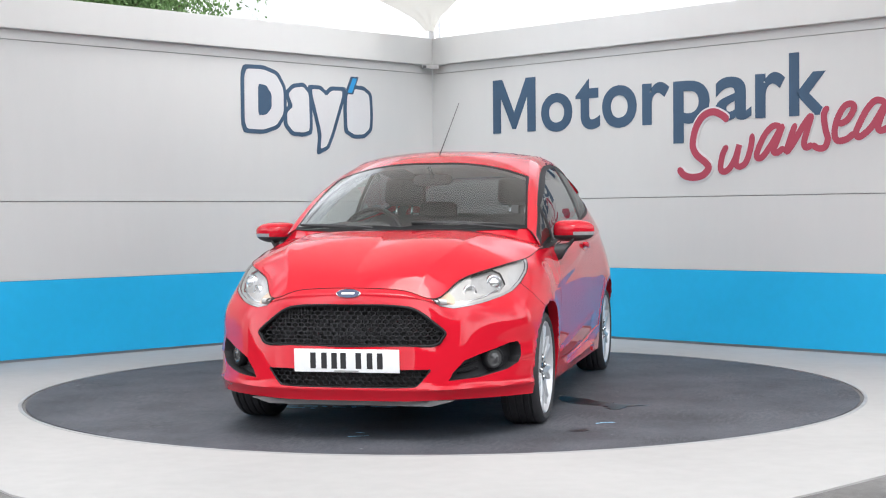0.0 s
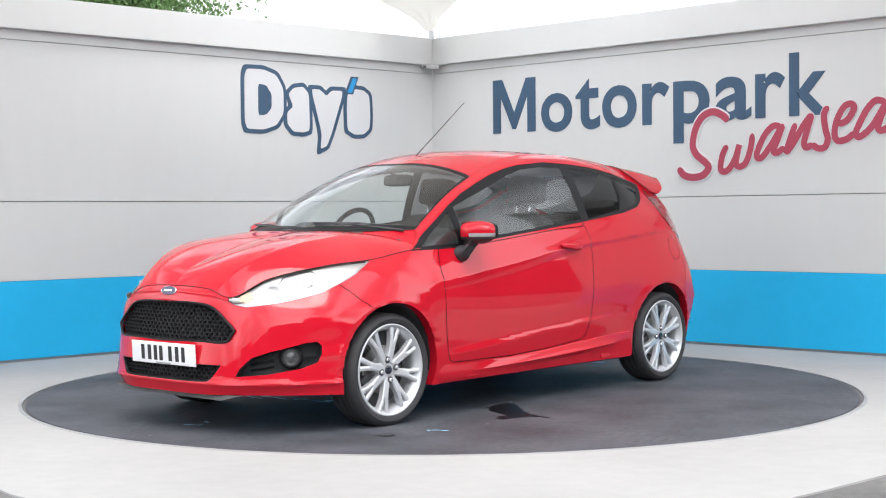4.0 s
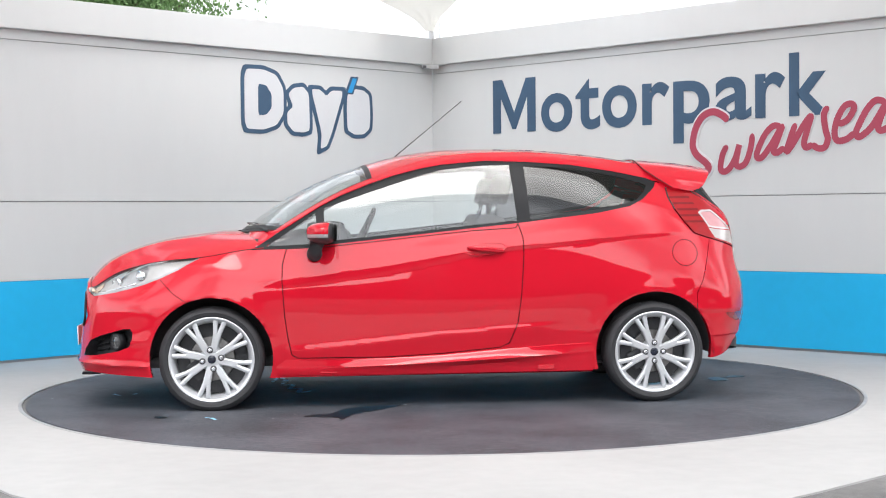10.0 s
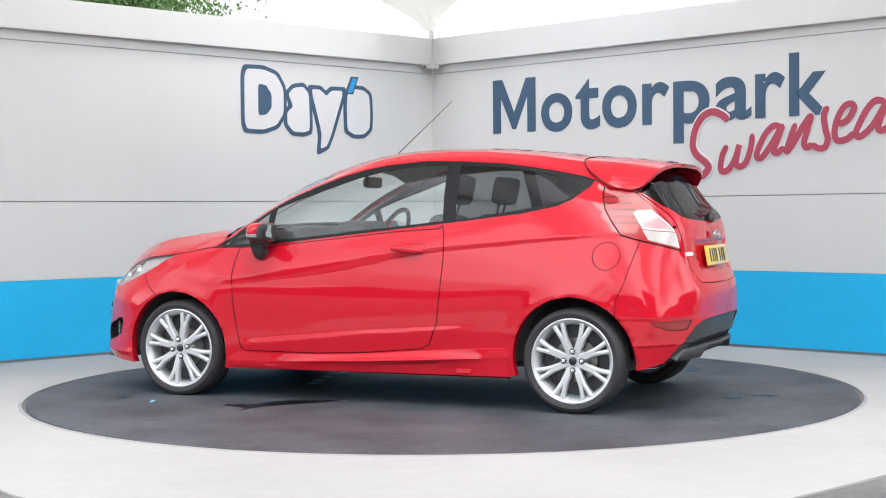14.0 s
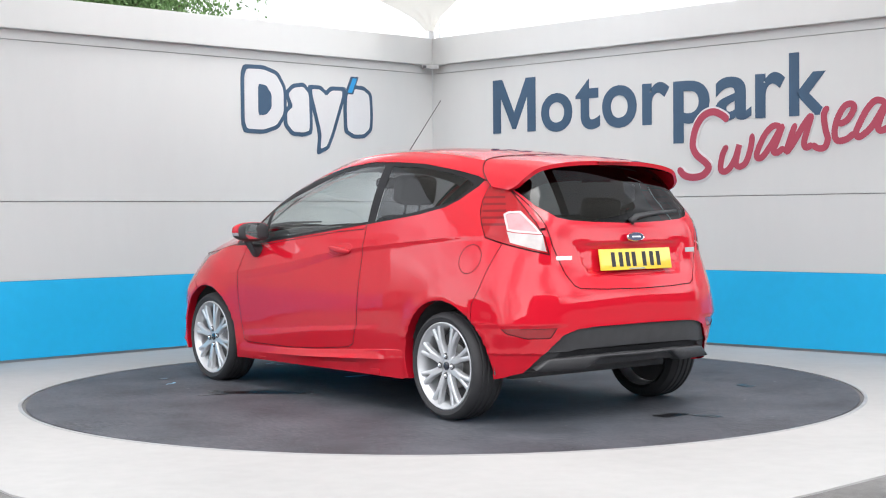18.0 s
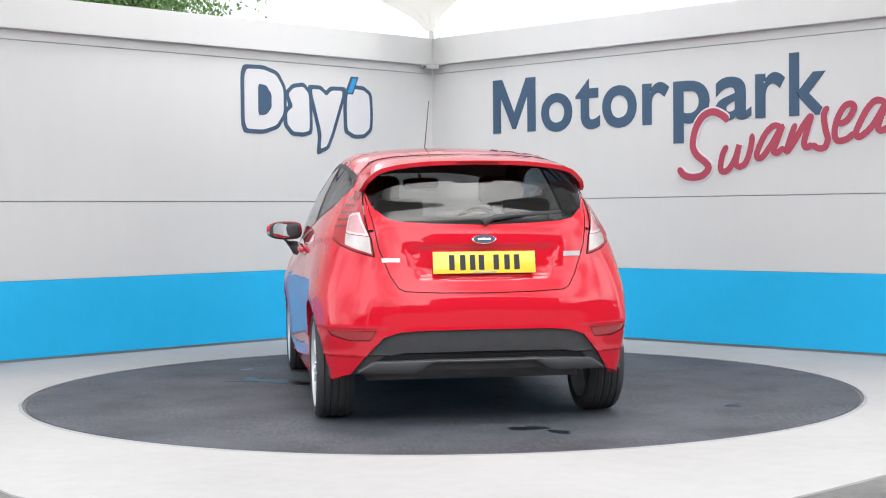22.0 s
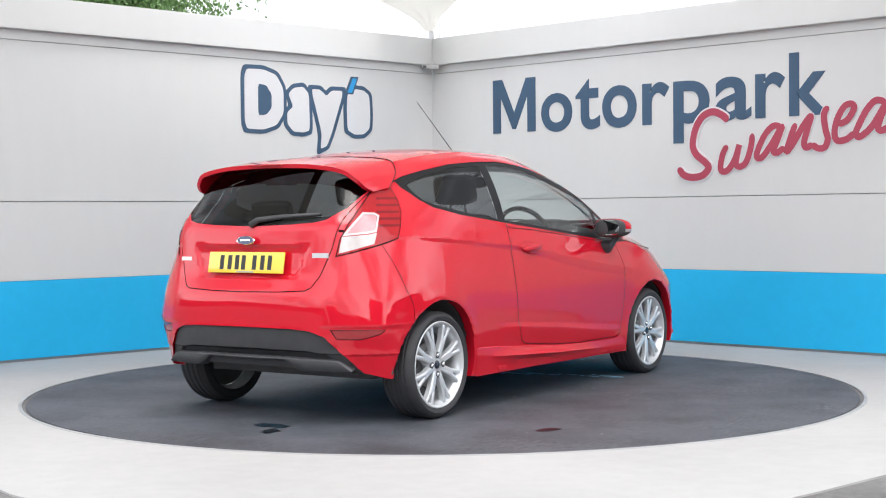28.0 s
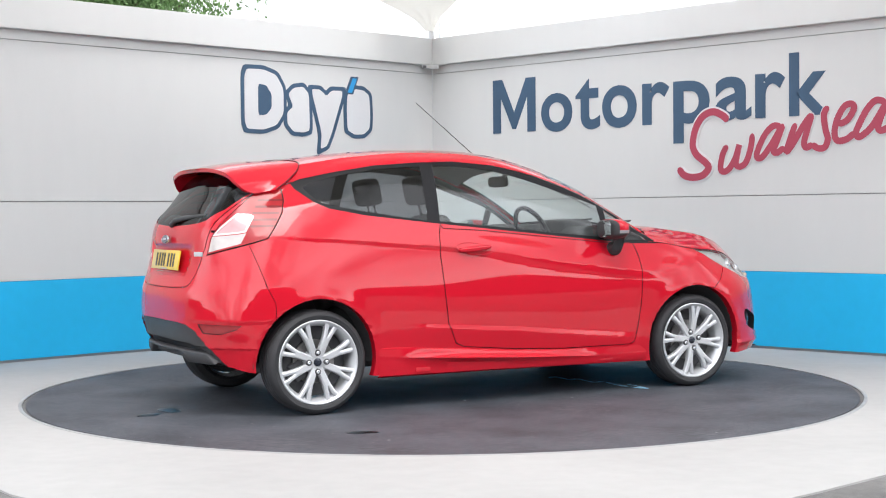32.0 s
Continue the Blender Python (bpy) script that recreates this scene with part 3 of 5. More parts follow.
TAIL_LINE = outline(".552,1.222 .522,1.16 .511,1.099 .522,1.03 .544,.964 .60,.944 .672,.924 .77,.900 .866,.878 .845,.96 .80,1.035 .74,1.11 .67,1.195 .634,1.216")
REFLEX_LINE = outline(".905,.503 .636,.503 .66,.485 .76,.458 .875,.46")
GATE_LINE = outline("0,.692 .229,.695 .40,.703 .43,.718 .467,.776 .521,.918 .545,1.05 .569,1.19 .57,1.33 .5,1.42 0,1.42 -.2,1.42 -.2,.692")
REARGLASS_LINE = outline("0,1.028 .254,1.036 .40,1.046 .47,1.06 .541,1.118 .566,1.20 .55,1.27 .5,1.34 0,1.36 -.2,1.36 -.2,1.028")
INSERT_LINE = outline("0,.510 .34,.507 .44,.497 .51,.472 .60,.37 .672,.27 .672,.2 -.2,.2 -.2,.51")

for hx in (WB, -WB):
    carve(shell, circle(hx, HUB_Z + 0.005, ARCH_R, 56), SIDE, ARCH, lambda c, hx=hx: c.y > 0.5 and abs(c.x - hx) < 0.5)
carve(shell, DLO_LINE, SIDE, DLO, side)
carve(shell, PANE_F_LINE, SIDE, PANE_F, side, only=(DLO,))
carve(shell, PANE_D_LINE, SIDE, PANE_D, side, only=(DLO,))
carve(shell, PANE_Q_LINE, SIDE, PANE_Q, side, only=(DLO,))
carve(shell, DOOR_LINE, SIDE, DOOR, side, 0.005, DOOR_GAP, (BODY,))
carve(shell, HEAD_LINE, NOSE, HEAD, nose, 0.0028, HEAD_GAP, (BODY,))
carve(shell, grown(HEAD_LINE, -0.011), NOSE, HEAD_IN, nose, only=(HEAD,))
carve(shell, outline(".84,.705 .72,.705 .655,.745 .665,.80 .73,.83 .84,.79 .865,.745"), NOSE, HEAD_BOX, nose, only=(HEAD_IN,))
carve(shell, outline("1.06,.69 1.035,.655 1.0,.66 .985,.69 1.0,.715 1.045,.715"), NOSE, HEAD_AMB, nose, only=(HEAD_IN,))
carve(shell, FOG_LINE, NOSE, FOG, nose, 0.0, SEAM, (BODY,))
carve(shell, GRILLE_LINE, FRONT, GRILLE, lambda c: c.x > 1.7)
carve(shell, LOWER_LINE, FRONT, LOWER, lambda c: c.x > 1.7)
carve(shell, TAIL_LINE, TAIL, TAILLAMP, tail, 0.006, TAIL_GAP, (BODY,))
carve(shell, outline(".655,.99 .70,.982 .838,.972 .856,.889 .77,.910 .674,.934"), TAIL, CLEAR, tail, only=(TAILLAMP,))
PALE_LINE = outline(".635,1.078 .66,1.092 .725,1.094 .80,1.02 .836,.976 .70,.986 .657,.994")
carve(shell, PALE_LINE, TAIL, PALE, tail, only=(TAILLAMP,))
carve(shell, grown(PALE_LINE, -0.011), TAIL, PALE_IN, tail, only=(PALE,))
for sz in (1.02, 1.055, 1.09, 1.125, 1.16):
    carve(shell, [(0.52, sz), (0.655 - (sz - 1.02) * 0.1, sz), (0.655 - (sz - 1.02) * 0.1, sz + 0.012), (0.52, sz + 0.012)], TAIL, STRIPE, tail, only=(TAILLAMP,))
carve(shell, REARGLASS_LINE, FRONT, REARGLASS, lambda c: c.x < -1.3)
carve(shell, GATE_LINE, FRONT, GATE, lambda c: c.x < -1.3, 0.005, GATE_GAP, (BODY,))
carve(shell, INSERT_LINE, FRONT, INSERT, lambda c: c.x < -1.6, 0.0, SEAM, (BODY,))
carve(shell, outline("0,.395 .40,.392 .50,.378 .545,.345 .52,.335 0,.345 -.2,.345 -.2,.395"), FRONT, VENT, lambda c: c.x < -1.6, only=(INSERT,))
carve(shell, REFLEX_LINE, TAIL, REFLEX, tail, 0.004, REFLEX_GAP, (BODY,))
carve(shell, circle(-1.429, 0.852, 0.072, 32), SIDE, CAP, side, 0.0035, CAP_GAP, (BODY,))
# rear edge of the front bumper, front edge of the rear bumper
carve(shell, outline("1.53,.735 1.45,.655 1.385,.612 1.36,.60 1.36,.1 2.4,.1 2.4,1.0 1.53,1.0"), SIDE, BUMP_F, lambda c: c.x > 1.3 and c.y >= -0.01, 0.0035, BUMP_F_GAP, (BODY,))
carve(shell, outline("-1.60,.95 -1.53,.70 -1.49,.62 -1.49,.1 -2.2,.1 -2.2,1.0 -1.62,1.0"), SIDE, BUMP_R, lambda c: c.x < -1.4 and c.y >= -0.01, 0.0035, BUMP_R_GAP, (BODY,))

car = new("car")
tagged(car, "bright red three-door hatchback with silver alloy wheels on the turntable", "car")


def car_part(name, bm, mat, parent=None, label="", smooth=True, angle=None, **k):
    """A part of the car, given in car space."""
    bmesh.ops.translate(bm, verts=bm.verts, vec=OFF)
    return part(name, bm, mat, parent or car, label, smooth, angle)


def twins(name, bm, mat, parents=(None, None), label="", smooth=True, angle=None):
    other = mirrored(bm)
    return car_part(name, bm, mat, parents[0], label, smooth, angle), car_part(name, other, mat, parents[1], label, smooth, angle)


def whole(bm):
    """Both halves as one mesh, closed along the centre."""
    merge(bm, mirrored(bm))
    bmesh.ops.remove_doubles(bm, verts=[v for v in bm.verts if abs(v.co.y) < 0.002], dist=0.0006)
    return bm


def main_piece(bm):
    """Keeps the largest connected piece."""
    left, best = set(bm.faces), []
    while left:
        stack, piece = [next(iter(left))], []
        left.discard(stack[0])
        while stack:
            f = stack.pop()
            piece.append(f)
            for e in f.edges:
                for g in e.link_faces:
                    if g in left:
                        left.discard(g)
                        stack.append(g)
        if len(piece) > len(best):
            best = piece
    keep = set(best)
    bmesh.ops.delete(bm, geom=[f for f in bm.faces if f not in keep], context="FACES")
    return bm


def arch_lip(bm):
    """Turns the cut edge of the wheel arches inwards as a flange."""
    es = []
    for e in bm.edges:
        if len(e.link_faces) == 1:
            for hx in (WB, -WB):
                if all(abs(math.hypot(v.co.x - hx, v.co.z - HUB_Z - 0.005) - ARCH_R) < 0.004 for v in e.verts):
                    es.append(e)
                    break
    r = bmesh.ops.extrude_edge_only(bm, edges=es)
    for v in r["geom"]:
        if isinstance(v, bmesh.types.BMVert):
            v.co.y -= 0.05
    return bm


def body_shell():
    bm = arch_lip(faces_of(shell, BODY))
    right = mirrored(arch_lip(faces_of(shell, BODY, CAP, CAP_GAP)))
    merge(bm, right)
    bmesh.ops.remove_doubles(bm, verts=[v for v in bm.verts if abs(v.co.y) < 0.002], dist=0.0006)
    return bm


body = car_part("body", body_shell(), PAINT, label="glossy bright red body shell", angle=50)
doors = twins("door", faces_of(shell, DOOR), PAINT, label="long red door")
front_bumper = car_part("front_bumper", whole(arch_lip(faces_of(shell, BUMP_F))), PAINT, angle=50)
rear_bumper = car_part("rear_bumper", whole(arch_lip(faces_of(shell, BUMP_R))), PAINT, angle=50)
twins("window_trim", faces_of(shell, DLO, push=0.003), TRIM, label="black window surround and pillar")
twins("quarterlight", faces_of(shell, PANE_F, push=0.005), SIDE_GLASS, doors)
twins("door_window", faces_of(shell, PANE_D, push=0.005), SIDE_GLASS, doors)
twins("rear_side_window", faces_of(shell, PANE_Q, push=0.005), PRIVACY, label="dark tinted rear side window")
twins("door_gap", faces_of(shell, DOOR_GAP, push=0.008), GAP, doors, "dark shut line")
twins("bumper_gap", main_piece(faces_of(shell, BUMP_F_GAP, push=0.008)), GAP, (front_bumper, front_bumper), "dark shut line")
twins("bumper_gap", main_piece(faces_of(shell, BUMP_R_GAP, push=0.008)), GAP, (rear_bumper, rear_bumper), "dark shut line")
twins("reflector_edge", faces_of(shell, REFLEX_GAP, push=0.005), GAP, (rear_bumper, rear_bumper))
tailgate = car_part("tailgate", whole(faces_of(shell, GATE)), PAINT, label="red tailgate")
car_part("rear_window", whole(faces_of(shell, REARGLASS, push=0.004)), REAR_GLASS, tailgate, "dark tinted rear window")
lamps_rear = twins("tail_light", faces_of(shell, TAILLAMP, push=-0.004), LAMP_RED, label="red and clear tail light")
twins("lamp_gap", faces_of(shell, TAIL_GAP, push=0.006), GAP, lamps_rear, "dark shut line")
car_part("tailgate_gap", whole(faces_of(shell, GATE_GAP, push=0.008)), GAP, tailgate, "dark shut line")
car_part("diffuser", whole(faces_of(shell, INSERT, push=0.012)), BLACK, label="black lower rear bumper insert")
car_part("diffuser_vent", whole(faces_of(shell, VENT, push=0.03)), TEXTURED, label="recessed dark vent")
twins("rear_reflector", faces_of(shell, REFLEX, push=0.004), REFLEX_RED)
for lamp, sgn in zip(lamps_rear, (1, -1)):
    cl = faces_of(shell, CLEAR, push=-0.004)
    car_part("clear_lens", cl if sgn > 0 else mirrored(cl), LAMP_CLEAR, lamp, "clear reversing and indicator lens")
    cl = faces_of(shell, STRIPE, push=-0.004)
    car_part("lens_ribs", cl if sgn > 0 else mirrored(cl), LAMP_DARK, lamp, "dark red ribs of the lens")
    cl = faces_of(shell, PALE, push=-0.005)
    car_part("lens_border", cl if sgn > 0 else mirrored(cl), LENS_EDGE, lamp, "white border of the upper lens")
    cl = faces_of(shell, PALE_IN, push=-0.003)
    car_part("pale_lens", cl if sgn > 0 else mirrored(cl), PALE_LENS, lamp, "pale pink upper lens")
car_part("fuel_flap", faces_of(shell, CAP), PAINT)
car_part("flap_gap", faces_of(shell, CAP_GAP, push=0.006), GAP)

# bonnet: between the nose, the wing edges and the scuttle
def bonnet_sheet():
    na, nb = 44, 50
    a, b = np.linspace(0, 1, na), np.linspace(0, 1, nb)
    edge = lambda u: body_grid(u, [5.0])[:, 0]
    fr = edge(2.0 * b)
    sd = edge(2.0 + 4.12 * a)
    ce = line("1.985,0,.735 1.90,0,.805 1.724,0,.878 1.483,0,.945 1.25,0,.984 1.135,0,.998", a * 5)
    cx, cy, cz = sd[-1]
    re = np.stack([1.135 + (cx - 1.135) * b ** 2.2, cy * b, 0.998 + (cz - 0.998) * b ** 4], 1)
    A, B = a[:, None, None], b[None, :, None]
    s = (1 - A) * fr[None] + A * re[None] + (1 - B) * ce[:, None] + B * sd[:, None]
    s -= (1 - A) * (1 - B) * fr[0] + (1 - A) * B * fr[-1] + A * (1 - B) * re[0] + A * B * re[-1]
    s[:, :, 2] += 0.030 * (np.sin(np.pi * A) ** 0.7 * np.sin(np.pi * B))[:, :, 0]
    s[:, :, 2] += 0.013 * (np.exp(-np.abs(B - 0.60 - 0.08 * (1 - A)) / 0.06) * np.sin(np.pi * np.clip(A * 1.1, 0, 1)) ** 0.7)[:, :, 0]
    return s


bn_pts = bonnet_sheet()
bn = sheet(bn_pts)
bmesh.ops.recalc_face_normals(bn, faces=bn.faces)
def scuttle_sheet():
    a = bn_pts[-1] - np.array([0.012, 0, 0.016])
    s = np.linspace(0, 1, len(a))
    b = roof_sheet(np.array([6.0]), s)[0] - np.array([0.01, 0, 0.012])
    return np.stack([a, (a + b) / 2 - np.array([0, 0, 0.004]), b], 1)


bonnet = car_part("bonnet", whole(bn), PAINT, label="red bonnet")
gap_line = body_grid(np.linspace(0, 6, 61), [5.0])[:, 0] + np.array([0.0005, 0.0, 0.0005])
car_part("bonnet_gap", tube([tuple(p * FLIP) for p in gap_line[:0:-1]] + [tuple(p) for p in gap_line], 0.0024, 6), GAP, bonnet, "dark shut line")

# windscreen and roof: one crowned strip between the roof edges
def roof_sheet(us, ss):
    e = body_grid(us, [8.0])[:, 0]
    dx = np.interp(us, [6, 6.6, 7.2, 7.8, 8.3, 9, 12, 13], [0.235, 0.215, 0.17, 0.11, 0.06, 0.0, -0.04, -0.072])
    dz = np.interp(us, [6, 6.6, 7.2, 7.8, 8.3, 9, 11, 13], [-0.012, 0.03, 0.05, 0.05, 0.042, 0.032, 0.03, 0.032])
    g = (1 - np.abs(ss) ** 2.4)[None, :]
    return np.stack([e[:, 0:1] + dx[:, None] * g, e[:, 1:2] * ss[None, :], e[:, 2:3] + dz[:, None] * g], 2)


UR, SR = np.linspace(6, 13, 90), np.linspace(0, 1, 25)
top = sheet(roof_sheet(UR, SR))
bmesh.ops.recalc_face_normals(top, faces=top.faces)
if sum(f.normal.z for f in top.faces) < 0:
    bmesh.ops.reverse_faces(top, faces=top.faces)
top.normal_update()
top.faces.layers.int.new("tag")
carve(top, outline("1.115,0 1.075,.30 .955,.56 .893,.662 .55,.604 .34,.574 .36,.3 .385,0 .385,-.2 1.115,-.2"), PLAN, 1, lambda c: True)
carve(top, outline("1.3,0 1.3,.9 .87,.9 .893,.652 .955,.56 1.075,.30 1.115,0 1.115,-.2 1.3,-.2"), PLAN, 3, lambda c: True, only=(0,))
carve(top, outline("1.09,0 1.05,.29 .935,.54 .872,.648 .55,.592 .372,.560 .39,.3 .415,0 .415,-.2 1.09,-.2"), PLAN, 2, lambda c: True, only=(1,))
car_part("roof", whole(faces_of(top, 0)), PAINT, label="red roof")
car_part("windscreen", whole(faces_of(top, 2, push=0.002)), SCREEN_GLASS, label="clear raked windscreen")
car_part("windscreen_surround", whole(faces_of(top, 1, push=0.002)), TRIM)
sc_pts = scuttle_sheet()
sc = sheet(sc_pts[:31])
corner_bm = sheet(sc_pts[30:] + np.array([0, 0, 0.010]))
bmesh.ops.recalc_face_normals(corner_bm, faces=corner_bm.faces)
twins("scuttle_corner", corner_bm, PAINT)
bmesh.ops.recalc_face_normals(sc, faces=sc.faces)
car_part("scuttle", whole(sc), BLACK, label="black scuttle below the windscreen")
car_part("screen_base", whole(faces_of(top, 3, push=0.004)), TRIM)

# side skirts: a ledge under the door and a spear-shaped fold that points at the rear wheel
def skirt():
    xs = np.linspace(0.888, -0.888, 61)
    g = np.zeros((61, 10, 3))
    for i, x in enumerate(xs):
        zt = float(np.interp(x, [-0.888, -0.70, -0.36, -0.03, 0.29, 0.77, 0.888], [0.352, 0.345, 0.322, 0.297, 0.285, 0.287, 0.310]))
        zr = float(np.interp(x, [-0.888, -0.74, 0.0, 0.7], [0.300, 0.292, 0.255, 0.230]))
        e = 0.030 * float(np.interp(x, [-0.76, -0.70, -0.35, 0.1, 0.65], [0.0, 0.25, 1.0, 0.7, 0.0]))
        y = 0.806
        for j, (o, z) in enumerate(((-0.02, zt + 0.001), (0.004, zt), (0.008, zt - 0.004), (0.009 + e * 0.1, zr + 0.030), (0.009 + e * 0.45, zr + 0.012), (0.009 + e, zr), (0.008 + e * 0.8, zr - 0.004), (0.006, zr - 0.026), (0.0, 0.194), (-0.03, 0.183))):
            g[i, j] = (x, y + o, z)
    bm = sheet(g)
    bmesh.ops.recalc_face_normals(bm, faces=bm.faces)
    return bm


skirts = twins("side_skirt", skirt(), PAINT, label="red sculpted side skirt", angle=35)
for x in (0.60, -0.62):
    twins("jacking_cover", new_box(x - 0.045, x + 0.045, 0.77, 0.8130, 0.205, 0.230, bevel=0.002), PAINT, skirts, "", False)

car_part("floor_pan", box(bmesh.new(), -1.5, 1.9, -0.56, 0.56, 0.225, 0.28), DARK, label="dark underbody")
for hx in (WB, -WB):
    lin = bmesh.new()
    n = 24
    a0 = [bmesh.ops.create_vert(lin, co=(hx + 0.355 * math.cos(math.pi * (i / n * 1.04 - 0.02)), 0.765, HUB_Z + 0.355 * math.sin(math.pi * (i / n * 1.04 - 0.02))))["vert"][0] for i in range(n + 1)]
    a1 = [bmesh.ops.create_vert(lin, co=(v.co.x, 0.48, v.co.z))["vert"][0] for v in a0]
    for i in range(n):
        lin.faces.new((a0[i], a0[i + 1], a1[i + 1], a1[i]))
    lin.faces.new(a1)
    twins("wheel_arch_liner", lin, DARK)



# ---- car details ----
def lining():
    """Dark trim inside the doors and sides."""
    bm = faces_of(shell, DOOR, BODY, CAP, CAP_GAP, SEAM, push=0.045)
    bad = [f for f in bm.faces if not (-1.62 < f.calc_center_median().x < 0.93 and f.calc_center_median().z > 0.28)]
    bmesh.ops.delete(bm, geom=bad, context="FACES")
    return bm


twins("cabin_lining", lining(), DASH, label="dark cabin side trim")
rl = faces_of(top, 0, push=0.03)
rl_bad = [f for f in rl.faces if f.calc_center_median().x > 0.9]
bmesh.ops.delete(rl, geom=rl_bad, context="FACES")
car_part("roof_lining", whole(rl), material("grey_roof_lining", (0.42, 0.41, 0.39), 0.9, 0, 0, 0.08, 9), label="pale grey roof lining")


twins("inner_sill", tube([(0.80, 0.725, 0.872), (0.26, 0.722, 0.925), (-0.5, 0.705, 1.004), (-1.1, 0.668, 1.07)], 0.034, 10), DASH, doors, "", True)


FOG_LENS = material("smoky_fog_lens", (0.05, 0.05, 0.053), 0.08, 0.1, 0.8, 0.2, 40)
HUBCAP = material("dark_enamel", (0.014, 0.018, 0.032), 0.25, 0.1, 0.6, 0.1, 40)


def wheel():
    w = new("wheel")
    w.parent = car
    tyre = [(0.225, -0.195), (0.245, -0.207), (0.283, -0.197), (0.294, -0.178)]
    for g in (-0.155, -0.115, -0.075, -0.04):      # tread grooves
        tyre += [(0.298, g - 0.011), (0.2915, g - 0.005), (0.2915, g + 0.0), (0.298, g + 0.006)]
    tyre += [(0.2945, -0.02), (0.283, -0.003), (0.273, 0.003), (0.268, 0.0055), (0.264, 0.003), (0.254, 0.003), (0.245, -0.003), (0.238, -0.016)]
    part("tyre", lathe(tyre, 80), RUBBER, w, "low-profile black tyre", False, 35)
    part("rim", lathe([(0.234, -0.2), (0.208, -0.16), (0.205, -0.055), (0.213, -0.028), (0.222, -0.018), (0.228, -0.006), (0.237, -0.0015), (0.2425, -0.004), (0.243, -0.014)], 80), ALLOY, w, "silver rim", False, 40)
    # eight spokes that fork towards the rim
    sp = bmesh.new()
    for side_ in (1, -1):
        pts = []
        for r, c, hw in ((0.040, 0.0, 0.017), (0.085, 0.005, 0.0145), (0.135, 0.009, 0.0125), (0.18, 0.0175, 0.0118), (0.222, 0.027, 0.0140)):
            pts.append((r, side_ * c, hw))
        rows = []
        for r, c, hw in pts:
            dish = -0.012 - 0.016 * (1 - r / 0.2) ** 2
            rows.append([sp.verts.new((r, dish - o, c + k * hw)) for k, o in ((-1.15, 0.03), (-1.0, 0.004), (-0.55, 0.0), (0.55, 0.0), (1.0, 0.004), (1.15, 0.03))])
        for a, b in zip(rows, rows[1:]):
            for k in range(5):
                sp.faces.new((a[k], a[k + 1], b[k + 1], b[k]))
    rows = []
    for r, hw in ((0.040, 0.020), (0.085, 0.0205), (0.120, 0.0205), (0.148, 0.013)):
        dish = -0.0105 - 0.016 * (1 - r / 0.2) ** 2
        rows.append([sp.verts.new((r, dish - o, k * hw)) for k, o in ((-1.0, 0.012), (-0.7, 0.0), (0.7, 0.0), (1.0, 0.012))])
    for a, b in zip(rows, rows[1:]):
        for k in range(3):
            sp.faces.new((a[k], a[k + 1], b[k + 1], b[k]))
    bmesh.ops.recalc_face_normals(sp, faces=sp.faces)
    me = mesh_of(sp, "spoke", ALLOY, True)
    me.set_sharp_from_angle(angle=radians(40))
    for k in range(8):
        s = new("spoke", me)
        s.parent = w
        s.matrix_basis = Matrix.Rotation(radians(45 * k - 7.5), 4, "Y")
    part("hub", lathe([(0.0005, -0.024), (0.045, -0.025), (0.062, -0.029), (0.072, -0.045), (0.072, -0.09)], 40), ALLOY, w, "", False, 40)
    part("hub_cap", lathe([(0.0005, -0.019), (0.020, -0.019), (0.0235, -0.021), (0.0245, -0.027)], 32), HUBCAP, w, "dark hub cap", False, 40)
    nut = mesh_of(lathe([(0.0005, -0.012), (0.0075, -0.008), (0.0112, -0.011), (0.0112, -0.034)], 6), "wheel_nut", CHROME)
    for k in range(4):
        o = new("wheel_nut", nut)
        o.parent = w
        a = radians(90 * k + 30)
        o.location = (0.054 * math.cos(a), 0, 0.054 * math.sin(a))
    # dark discs laid over the spokes paint the shade of the nut wells
    recess = mesh_of(lathe([(0.0005, -0.0172), (0.018, -0.0172), (0.019, -0.024)], 20), "nut_recess_shade", DARK)
    for k in range(4):
        o = new("nut_recess_shade", recess)
        o.parent = w
        a = radians(90 * k + 30)
        o.location = (0.054 * math.cos(a), 0, 0.054 * math.sin(a))
    part("brake_disc", lathe([(0.04, -0.085), (0.125, -0.085), (0.128, -0.09), (0.128, -0.10), (0.04, -0.10)], 48), STEEL, w, "steel brake disc", False, 40)
    part("brake_caliper", new_box(0.06, 0.15, -0.125, -0.07, -0.05, 0.06, bevel=0.012), DARK, w)
    # dark disc put in for the shade deep inside the barrel
    part("barrel_shade_disc", lathe([(0.0005, -0.112), (0.130, -0.112), (0.204, -0.118)], 32), DARK, w)
    return w


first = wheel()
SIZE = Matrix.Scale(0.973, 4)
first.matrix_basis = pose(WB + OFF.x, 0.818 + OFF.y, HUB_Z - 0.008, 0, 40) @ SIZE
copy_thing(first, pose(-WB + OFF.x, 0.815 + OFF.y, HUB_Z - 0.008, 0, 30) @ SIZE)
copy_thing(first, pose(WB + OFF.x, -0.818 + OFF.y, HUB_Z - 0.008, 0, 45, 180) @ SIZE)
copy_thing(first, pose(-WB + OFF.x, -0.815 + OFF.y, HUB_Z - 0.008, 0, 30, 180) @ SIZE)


# grilles: hexagonal mesh set back in the openings
def nose_x(y, z):
    return float(np.interp(z, [0.27, 0.42, 0.58, 0.69], [2.06, 2.047, 2.03, 2.02])) - 0.24 * y * y


